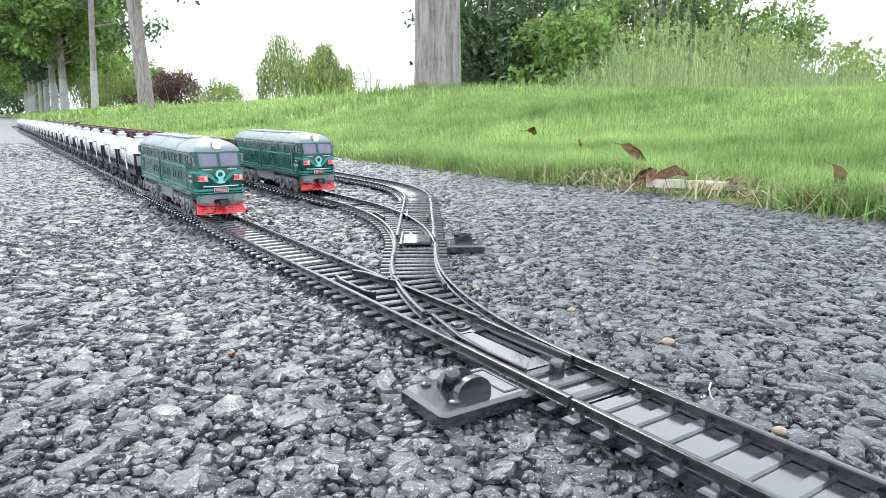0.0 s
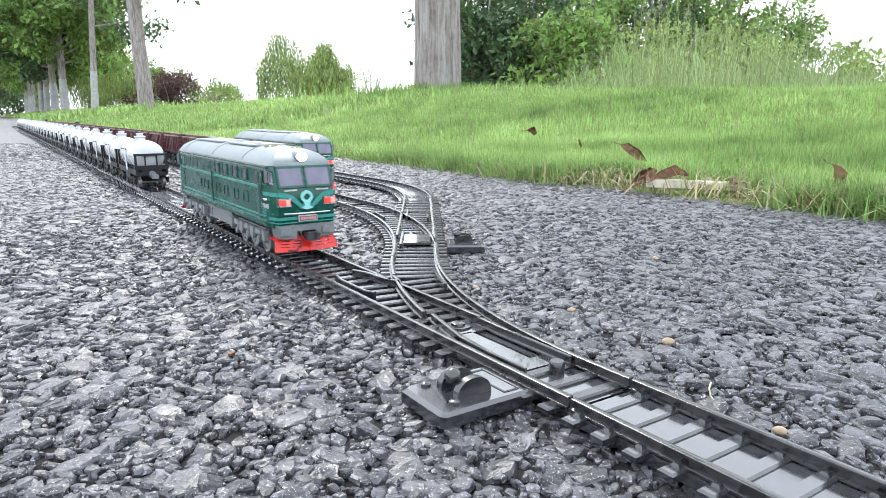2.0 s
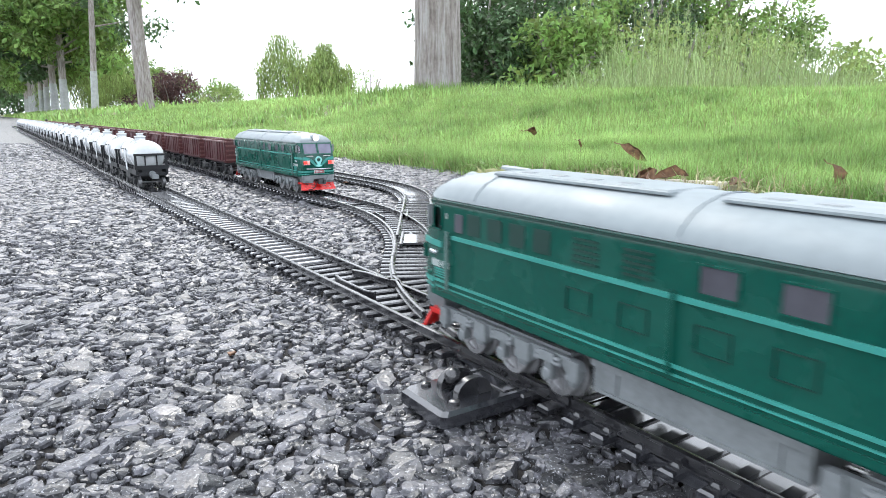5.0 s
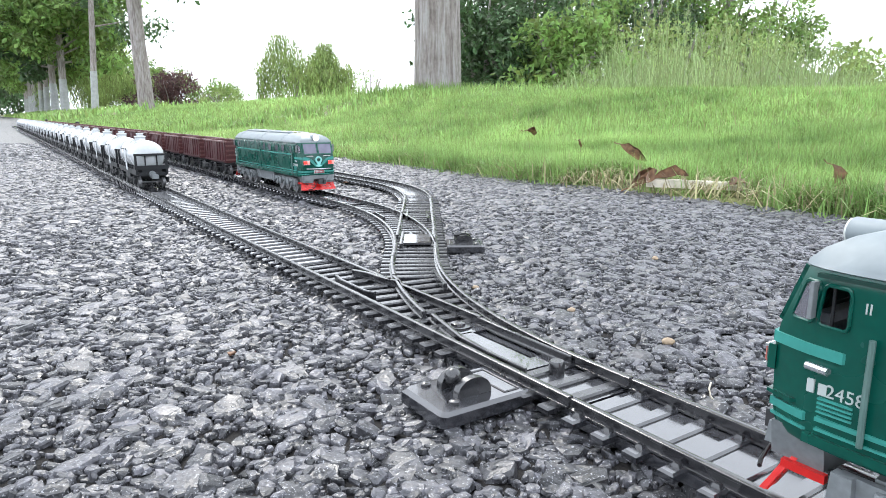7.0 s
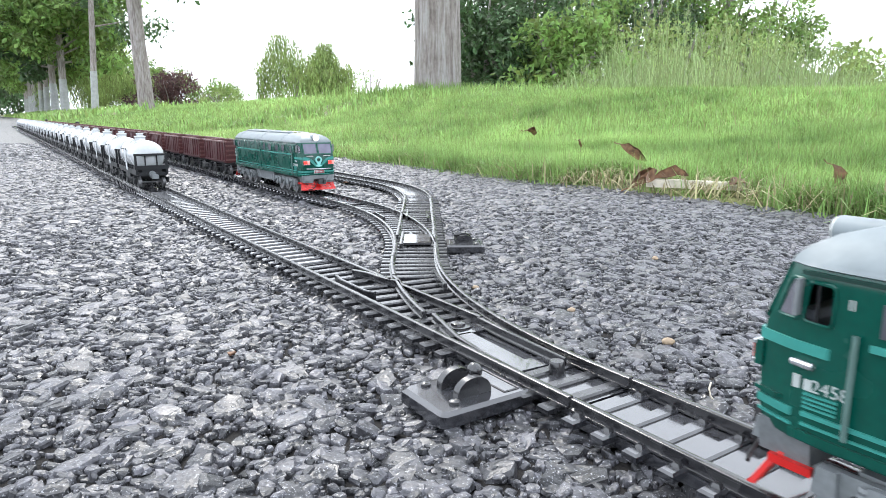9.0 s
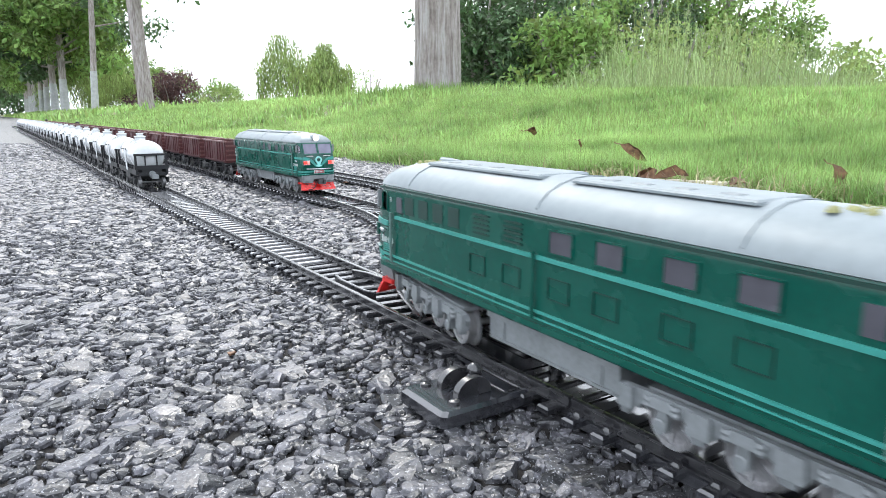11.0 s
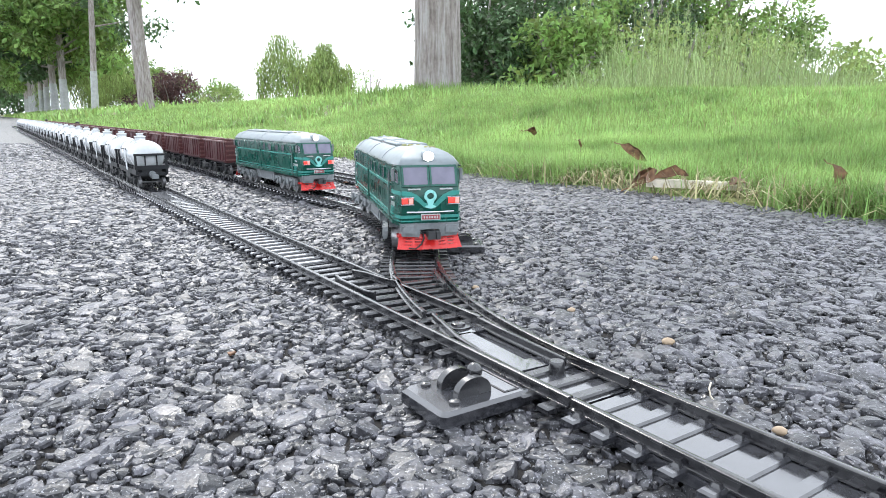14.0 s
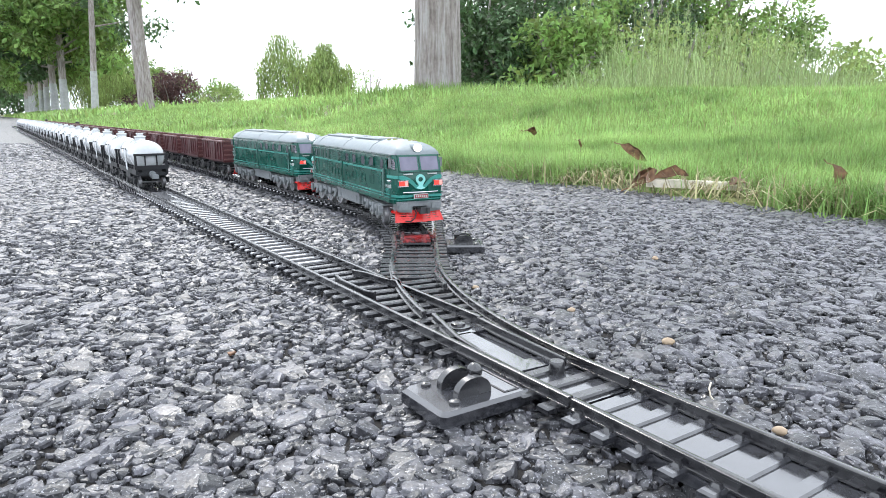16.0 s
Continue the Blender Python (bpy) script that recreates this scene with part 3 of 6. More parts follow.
def second_turnout():
    d0 = 0.3306
    s, n, a = on(TO_SECOND, d0)
    t = thing("turnout", W(s, n, 0), "black plastic toy turnout with hand lever on asphalt", "turnout", "turnouts")
    base = Vector(t.location)
    rail(t, TO_SECOND, d0, 0.5992, -HALF)
    rail(t, TO_THIRD, d0, 0.5854, HALF)
    sn_rail(t, shifted(TO_THIRD, 0.398, 0.585, -HALF, 10), RAIL_PROFILE, "rail")
    sn_rail(t, shifted(TO_SECOND, 0.372, 0.5992, HALF, 14), RAIL_PROFILE, "rail")
    sn_rail(t, shifted(TO_SECOND, 0.478, 0.510, -HALF + 0.0044, 5), CHECK_PROFILE, "guard_rail")
    sn_rail(t, shifted(TO_THIRD, 0.470, 0.505, HALF - 0.0044, 5), CHECK_PROFILE, "guard_rail")
    sn_rail(t, shifted(TO_THIRD, 0.478, 0.520, -HALF + 0.0044, 5), CHECK_PROFILE, "guard_rail")
    d = d0 + 0.005
    while d < 0.585:
        ls, ln, la = on(TO_SECOND, d)
        rs, rn, ra = on(TO_THIRD, d)
        gap = math.hypot(rs - ls, rn - ln)
        if gap < 0.036:
            left = (ls + 0.0195 * math.sin(la), ln - 0.0195 * math.cos(la))
            right = (rs - 0.0195 * math.sin(ra), rn + 0.0195 * math.cos(ra))
            sleeper_between(t, left, right)
        else:
            sleeper(t, ls, ln, la)
            sleeper(t, rs, rn, ra)
        d += PITCH
    sleeper(t, *on(TO_SECOND, 0.5940))
    # bright base plate under the blades
    b = Build()
    rows = [on(TO_THIRD, q) for q in (0.374, 0.404)]
    sweep(b, rows, [(-0.0095, 0.0050), (-0.0095, 0.0066), (0.0095, 0.0066), (0.0095, 0.0050)], base)
    part("blade_plate", b, BED, t, smooth=0)
    s1, n1, a1 = on(TO_THIRD, 0.416)
    part("pivot_disc", Build().lathe(tuple(W(s1, n1, 0.0048) - base), "z", [(0, 0.0052), (0.0006, 0.0052), (0.0008, 0.0030), (0.0016, 0.0028)], 18), BLACK, t, smooth=30)
    sn_rail(t, shifted(TO_THIRD, 0.366, 0.412, -HALF + 0.0036, 5), RAIL_PROFILE, "switch_blade")
    s2, n2, a2 = on(TO_THIRD, 0.383, 0.0190)
    lever = lever_box(t, (s2, n2), (math.cos(a2), math.sin(a2)), (-math.sin(a2), math.cos(a2)), 0.0250, 0.0120)
    lever.rotation_euler = (0, radians(-40), 0)
    return t


turnout, blades, lever_arm = first_turnout()
turnout_far = second_turnout()
# ---- locomotives ----
HALF_W = 0.0195
SHORT = 0.957
LOW = 0.945


def rise(z):
    """Heights of the drawing as they are on the toy: a lower waist, a taller cab and a flatter roof."""
    if z <= 0.036:
        return 0.033 + (z - 0.033) * LOW
    if z <= 0.0495:
        return 0.03584 + (z - 0.036) * (0.0514 - 0.03584) / 0.0135
    return 0.0514 + (z - 0.0495) * 0.88


def nose(z):
    """How far the end of the body reaches at the height z."""
    knots = [(0.012, 0.1140), (0.020, 0.1165), (0.034, 0.1172), (0.0385, 0.1165), (0.049, 0.1120), (0.052, 0.1115), (0.056, 0.106), (0.0585, 0.099), (0.0605, 0.088), (0.0615, 0.07)]
    for (z0, x0), (z1, x1) in zip(knots, knots[1:]):
        if z <= z1:
            k = max(0.0, (z - z0) / (z1 - z0))
            return x0 + k * (x1 - x0)
    return knots[-1][1]


def taper(c):
    """How wide the body is towards its ends, as a share."""
    return 1 - 0.155 * (max(0.0, abs(c) - 0.88) / 0.12) ** 1.7


def reach(z, c, grow=0.0):
    """The place along the body of the section c at the height z: upright sides, raked only at the very end."""
    n = nose(z) + grow
    if z > 0.0506:
        return n * c
    base = 0.1165 + grow
    return math.copysign(abs(c) * base + (n - base) * max(0.0, (abs(c) - 0.90) / 0.10), c)


def hull(ring, cols, grow=0.0, holes=()):
    """A shell drawn from end to end: ring is rows of (y, z) from one side over to the other;
    holes are (z0, z1, c0, c1), left open on both sides and at both ends."""
    b = Build()
    k = len(ring)
    pts = []
    for c in cols:
        for y, z in ring:
            x = reach(z, c, grow)
            w = taper(c)
            pts.append((x, y * w, z))
    def open_at(i, j):
        z, c = (ring[i][1] + ring[i + 1][1]) / 2, abs(cols[j] + cols[j + 1]) / 2
        return any(z0 < z < z1 and c0 < c < c1 for z0, z1, c0, c1 in holes)

    fs = [(j * k + i, j * k + i + 1, (j + 1) * k + i + 1, (j + 1) * k + i) for j in range(len(cols) - 1) for i in range(k - 1) if not open_at(i, j)]
    b.add(pts, fs)
    m = k // 2
    for j in (0, len(cols) - 1):
        for i in range(m):
            q = (j * k + i, j * k + i + 1, j * k + k - 2 - i, j * k + k - 1 - i)
            q = tuple(dict.fromkeys(q))
            if len(q) > 2:
                b.f.append(q)
    return b


COLS = [-1, -0.995, -0.985, -0.97, -0.95, -0.94, -0.93, -0.875, -0.8, -0.4, 0, 0.4, 0.8, 0.875, 0.93, 0.94, 0.95, 0.97, 0.985, 0.995, 1]
CAB_HOLES = [(0.0404, 0.0472, 0.875, 0.93), (0.0404, 0.0472, 0.94, 0.985)]


def wrap_band(e, z0, z1, c0, front, out=0.0004, sides=(-1, 1)):
    """A painted band round one end: along both sides from c0, and across the front where asked."""
    cols = [c for c in COLS if c >= c0 - 1e-6]
    b = Build()
    for sgn in sides:
        pts = []
        for c in cols:
            w = taper(c)
            for z, o in ((z0, out), (z1, out), (z1, -0.001), (z0, -0.001)):
                pts.append((e * reach(z, c, o), sgn * (HALF_W + o) * w, z))
        n = len(cols)
        b.add(pts, [(4 * i + j, 4 * i + (j + 1) % 4, 4 * i + 4 + (j + 1) % 4, 4 * i + 4 + j) for i in range(n - 1) for j in range(4)] + [(0, 1, 2, 3), (4 * n - 1, 4 * n - 2, 4 * n - 3, 4 * n - 4)])
    if front:
        x, half = (nose(z0) + nose(z1)) / 2, HALF_W * taper(1) + out
        b.box((e * (x - 0.0006 + out / 2), 0, (z0 + z1) / 2), (0.0012 + out, 2 * half, z1 - z0))
    return b


def along_side(x0, x1, z0, z1, y0, y1):
    """A block on a side wall, given by its ends, in the loco's space."""
    return ((x0 + x1) / 2, (y0 + y1) / 2, (z0 + z1) / 2), (abs(x1 - x0), abs(y1 - y0), abs(z1 - z0))


def loco_end(body, e, lit, red, second):
    """Everything on one end; e is 1 for the front and -1 for the back."""
    def X(x):
        return e * x

    # windscreens: raised frames with panes, raked with the nose
    lean = math.atan2(0.1165 - 0.1120, 0.0105)
    for sgn in (-1, 1):
        m = Matrix.Rotation(-e * lean, 3, "Y")
        y = sgn * 0.0080
        fr = Build()
        c = Vector((X(0.1146), y, 0.0441))
        w, h, t = 0.0146, 0.0100, 0.0011
        for dy, dz, sy, sz in ((0, h / 2, w + t, t), (0, -h / 2, w + t, t), (-w / 2, 0, t, h), (w / 2, 0, t, h)):
            fr.box(tuple(c + m @ Vector((0, dy, dz))), (0.0012, sy, sz), m=m)
        frame_ob = part("windscreen_frame", fr, GREEN, body, smooth=0)
        part("pane", Build().box(tuple(c + m @ Vector((e * 0.0001, 0, 0))), (0.0006, w, h), m=m), PANE_LIT if lit else PANE, frame_ob, smooth=0)
        sill = Build().box((X(0.1174), sgn * 0.0092, 0.0380), (0.0009, 0.0072, 0.0007))
        part("wiper_rail", sill, WHITE, body, smooth=0)
        # marker light housings
        hs = Build().slab((0, 0, 0), (0.0054, 0.0078, 0.0022), 0.0006, m=Matrix.Rotation(e * math.pi / 2, 3, "Y"))
        hs.v = [(p[0] + X(0.1176), p[1] + sgn * 0.0133, p[2] + 0.0316) for p in hs.v]
        house = part("marker_light", hs, GREEN, body, smooth=0)
        for dy, mat_ in ((-0.0014, red), (0.0020, second)):
            lens = Build().slab((0, 0, 0), (0.0033, 0.0036 if dy < 0 else 0.0024, 0.0010), 0.0004, m=Matrix.Rotation(e * math.pi / 2, 3, "Y"))
            lens.v = [(p[0] + X(0.1188), p[1] + sgn * 0.0133 + dy, p[2] + 0.0316) for p in lens.v]
            part("lens", lens, mat_, house, smooth=0)
        lf = Build()
        for dz in (-0.0021, 0.0021):
            lf.box((X(0.1186), sgn * 0.0133, 0.0316 + dz), (0.0008, 0.0076, 0.0006))
        part("lens_frame", lf, SILVER, house, smooth=0)
        # side mirror
        mi = Build().box((X(0.1088), sgn * 0.0200, 0.0445), (0.0008, 0.0018, 0.0060), 0.9)
        mi.box((X(0.1088), sgn * 0.0188, 0.0470), (0.0008, 0.0016, 0.0008))
        part("mirror", mi, GREY, body, smooth=0)
        # half of the winged band
        top = [(0.0164, 0.0370), (0.0145, 0.0372), (0.0110, 0.0366), (0.0078, 0.0352), (0.0052, 0.0328), (0.0030, 0.0300)]
        low = [(0.0012, 0.0278), (0.0034, 0.0274), (0.0064, 0.0303), (0.0088, 0.0322), (0.0116, 0.0337), (0.0145, 0.0345), (0.0164, 0.0350)]
        wing = Build()
        outline = [(sgn * y_, z_) for y_, z_ in top + [(0.0, 0.0300)] + [(0.0, 0.0282)] + low]
        wing.plate(outline, "x", X(0.1150), X(0.1177))
        part("wing_band", wing, CYAN, body, smooth=0)
    em = Build()
    zc = 0.0343
    ring_ = [(0.0036 * math.cos(math.pi * 2 * i / 20), zc + 0.0034 * math.sin(math.pi * 2 * i / 20)) for i in range(20)]
    inner = [(0.55 * y, zc + 0.55 * (z - zc)) for y, z in ring_]
    pts = [(X(0.1184), y, z) for y, z in ring_] + [(X(0.1184), y, z) for y, z in inner] + [(X(0.1168), y, z) for y, z in ring_] + [(X(0.1168), y, z) for y, z in inner]
    em.add(pts, [f for i in range(20) for f in ((i, (i + 1) % 20, 20 + (i + 1) % 20, 20 + i), (i, (i + 1) % 20, 40 + (i + 1) % 20, 40 + i), (20 + i, 20 + (i + 1) % 20, 60 + (i + 1) % 20, 60 + i))])
    em.plate([(-0.0024, 0.0322), (0.0024, 0.0322), (0.0013, 0.0292), (0.0030, 0.0282), (0.0030, 0.0276), (0.0, 0.0268), (-0.0030, 0.0276), (-0.0030, 0.0282), (-0.0013, 0.0292)], "x", X(0.1168), X(0.1186))
    part("emblem", em, WING_WHITE, body, smooth=0)
    # moulded bands across the nose below the lamps
    part("nose_band", wrap_band(e, 0.0210, 0.0228, 0.93, True), CYAN, body, smooth=0)
    part("nose_band", wrap_band(e, 0.0190, 0.0196, 0.93, True), CYAN, body, smooth=0)
    part("nose_ledge", wrap_band(e, 0.0238, 0.0246, 0.95, True, 0.0009), GREEN, body, smooth=0)
    part("nose_rail", Build().tube([(X(0.1178), -0.0135, 0.0249), (X(0.1184), -0.006, 0.0248), (X(0.1184), 0.006, 0.0248), (X(0.1178), 0.0135, 0.0249)], 0.00045, 6), SILVER, body, smooth=40)
    for sgn in (-1, 1):
        part("cab_band", wrap_band(e, 0.0350, 0.0370, 0.875, False, sides=(sgn,)), CYAN, body, smooth=0)
    # cab behind the open side windows: floor, bulkhead, desk and seats
    cab = part("cab_floor", Build().box((X(0.1030), 0, 0.0335), (0.0200, 0.0340, 0.0010)), SEAT, body, smooth=0)
    part("bulkhead", Build().box((X(0.0975), 0, 0.0420), (0.0010, 0.0350, 0.0160)), GREY, cab, smooth=0)
    part("driving_desk", Build().slab((X(0.1105), 0, 0.0375), (0.0050, 0.0280, 0.0070), 0.0012), GREY, cab, smooth=0)
    for y in (-0.0085, 0.0085):
        seat = Build().slab((X(0.1030), y, 0.0368), (0.0050, 0.0070, 0.0056), 0.0010)
        seat.slab((X(0.1008), y, 0.0410), (0.0014, 0.0068, 0.0070), 0.0005)
        part("seat", seat, SEAT, cab, smooth=0)
    pl = part("number_plate", Build().box((X(0.1184), 0, 0.0218), (0.0010, 0.0110, 0.0036)), WHITE, body, smooth=0)
    part("plate_field", Build().box((X(0.1187), 0, 0.0218), (0.0010, 0.0100, 0.0026)), PLATE_RED, pl, smooth=0)
    for i in range(6):
        part("plate_bar", Build().box((X(0.1190), -0.0038 + 0.0015 * i, 0.0218), (0.0010, 0.0008, 0.0014)), WHITE, pl, smooth=0)
    # headlamp in the roof
    hl = Build().lathe((X(0.1060), 0, 0.0548), "x", [(X(-0.006), 0.0034), (X(0.0062), 0.0034), (X(0.0066), 0.0031)], 20)
    lamp = part("headlamp", hl, ROOF, body, smooth=40)
    part("lens", Build().lathe((X(0.1060), 0, 0.0548), "x", [(X(0.0060), 0.0031), (X(0.0070), 0.0030), (X(0.0078), 0.0016)], 20), LAMP_ON if lit else LAMP_OFF, lamp, smooth=40)
    # grey skirt, coupler pocket
    sk = Build()
    prof = [(-0.0172, 0.0178), (0.0172, 0.0178), (0.0160, 0.0100), (0.0062, 0.0092), (0.0055, 0.0140), (-0.0055, 0.0140), (-0.0062, 0.0092), (-0.0160, 0.0100)]
    sk.plate(prof, "x", X(0.1050), X(0.1160))
    skirt = part("buffer_skirt", sk, GREY, body, smooth=0)
    bf = Build()
    for y in (-0.0125, 0.0125):
        bf.box((X(0.1166), y, 0.0142), (0.0020, 0.0075, 0.0045), 0.8)
    part("step_block", bf, GREY, skirt, smooth=0)
    cp = Build().box((X(0.1170), 0, 0.0112), (0.0080, 0.0040, 0.0032))
    cp.box((X(0.1212), e * 0.0010, 0.0112), (0.0034, 0.0066, 0.0048), 0.9)
    cp.box((X(0.1234), e * 0.0034, 0.0112), (0.0026, 0.0020, 0.0044))
    part("coupler", cp, COUPLER, body, smooth=0)
    # red cow catcher: two flared, slotted halves with a gap for the coupler
    cc = Build()
    for sgn in (-1, 1):
        for z0, z1 in ((0.0022, 0.0046), (0.0050, 0.0062), (0.0068, 0.0078), (0.0084, 0.0108)):
            n, pts = 6, []
            for i in range(n + 1):
                k = 0.03 + 0.97 * i / n
                for z, back in ((z0, 0.0), (z1, 0.0), (z1, 0.0013), (z0, 0.0013)):
                    d = (0.0102 - z) / 0.009
                    pts.append((X(0.1152 + 0.0046 * d - 0.0034 * k * k - back), sgn * (0.0164 + 0.0022 * d) * k, z))
            cc.add(pts, [(4 * i + j, 4 * i + (j + 1) % 4, 4 * i + 4 + (j + 1) % 4, 4 * i + 4 + j) for i in range(n) for j in range(4)] + [(0, 1, 2, 3), (4 * n + 3, 4 * n + 2, 4 * n + 1, 4 * n)])
        for k, wide in ((0.13, 0.0046), (0.55, 0.0016), (0.92, 0.0040)):
            pts = []
            for z in (0.0023, 0.0101):
                d = (0.0102 - z) / 0.009
                x, yy = 0.1151 + 0.0046 * d - 0.0034 * k * k, sgn * (0.0164 + 0.0022 * d) * k
                pts += [(X(x), yy - wide / 2, z), (X(x), yy + wide / 2, z), (X(x - 0.0014), yy + wide / 2, z), (X(x - 0.0014), yy - wide / 2, z)]
            cc.add(pts, [(0, 1, 2, 3), (7, 6, 5, 4)] + [(i, (i + 1) % 4, 4 + (i + 1) % 4, 4 + i) for i in range(4)])
        cc.box((X(0.1085), sgn * 0.0168, 0.0092), (0.0090, 0.0014, 0.0018))
    part("cow_catcher", cc, RED, body, "bright red slotted cow catcher", smooth=0)
    hose = Build().tube([(X(0.1150), -0.004, 0.0125), (X(0.1195), -0.0042, 0.0092), (X(0.1218), -0.0062, 0.0058), (X(0.1218), -0.0095, 0.0034), (X(0.1200), -0.0130, 0.0036)], 0.0005, 6)
    part("brake_hose", hose, DARK, body, smooth=40)


def bogie(loco, x0, name="bogie"):
    """A three-axle bogie: side frames with axle boxes, and its wheelsets, which turn."""
    b = Build()
    for sgn in (-1, 1):
        y = sgn * 0.0172
        low = []
        for xc in (0.0215, 0.0, -0.0215):
            low += [(xc + 0.0070 * math.cos(math.pi * i / 8), 0.0092 + 0.0030 * math.sin(math.pi * i / 8)) for i in range(9)]
        top = [(-0.0335, 0.0142), (0.0335, 0.0142), (0.0350, 0.0120), (0.0342, 0.0090)] + low + [(-0.0342, 0.0090), (-0.0350, 0.0120)]
        b.plate(top, "y", min(y, y + sgn * 0.0016), max(y, y + sgn * 0.0016))
        for x in (-0.0323, -0.0108, 0.0108, 0.0323):
            wide = 0.0066 if abs(x) < 0.02 else 0.0046
            b.box((x, y + sgn * 0.0018, 0.0116), (wide, 0.0030, 0.0054), 0.85)
            b.box((x, y + sgn * 0.0018, 0.0082), (wide * 0.5, 0.0022, 0.0020), 1.3)
        for x in (-0.0215, 0.0, 0.0215):
            b.box((x, y + sgn * 0.0016, 0.0128), (0.0068, 0.0030, 0.0026), 0.9)
            b.box((x, y + sgn * 0.0012, 0.0090), (0.0036, 0.0020, 0.0056), 0.9)
            b.lathe((x, y + sgn * 0.0022, 0.0074), "y", [(-0.0006, 0.0021), (sgn * 0.0009, 0.0017)], 10)
            for dx in (-0.0040, 0.0040):
                b.lathe((x + dx, y + sgn * 0.0020, 0.0108), "z", [(0, 0.0010), (0.0007, 0.0013), (0.0014, 0.0010), (0.0021, 0.0013), (0.0028, 0.0010)], 8)
    b.box((0, 0, 0.0140), (0.0560, 0.0330, 0.0014))
    bg_ = part(name, b, GREY, loco, "grey moulded bogie", smooth=25, at=(x0, 0, 0))
    for x in (-0.0215, 0.0, 0.0215):
        w = Build()
        for sgn in (-1, 1):
            y = sgn * HALF
            w.lathe((0, y, 0), "y", [(-sgn * 0.0026, 0.0020), (-sgn * 0.0022, 0.0082), (-sgn * 0.0014, 0.0082), (-sgn * 0.0010, 0.0070), (sgn * 0.0022, 0.0069), (sgn * 0.0022, 0.0056), (sgn * 0.0014, 0.0053), (sgn * 0.0016, 0.0020), (sgn * 0.0026, 0.0017)], 24)
            for i in range(6):
                a = math.pi * i / 3
                w.box((0.0036 * math.cos(a), y + sgn * 0.0016, 0.0036 * math.sin(a)), (0.0011, 0.0008, 0.0036), m=Matrix.Rotation(math.pi / 2 - a, 3, "Y"))
        w.lathe((0, 0, 0), "y", [(-0.0125, 0.0012), (0.0125, 0.0012)], 8)
        part("wheelset", w, WHEEL, bg_, smooth=30, at=(x, 0, 0.0070))
    return bg_


def text_mesh(words, size, mat_, parent, m, name):
    cu = bpy.data.curves.new(name, "FONT")
    cu.body, cu.size, cu.extrude = words, size, 0.0001
    cu.align_x = "CENTER"
    tmp = bpy.data.objects.new(name, cu)
    me = bpy.data.meshes.new_from_object(tmp)
    bpy.data.objects.remove(tmp)
    me.materials.clear()
    me.materials.append(mat_)
    ob = new(name, me)
    ob.parent = parent
    ob.matrix_local = m
    return ob


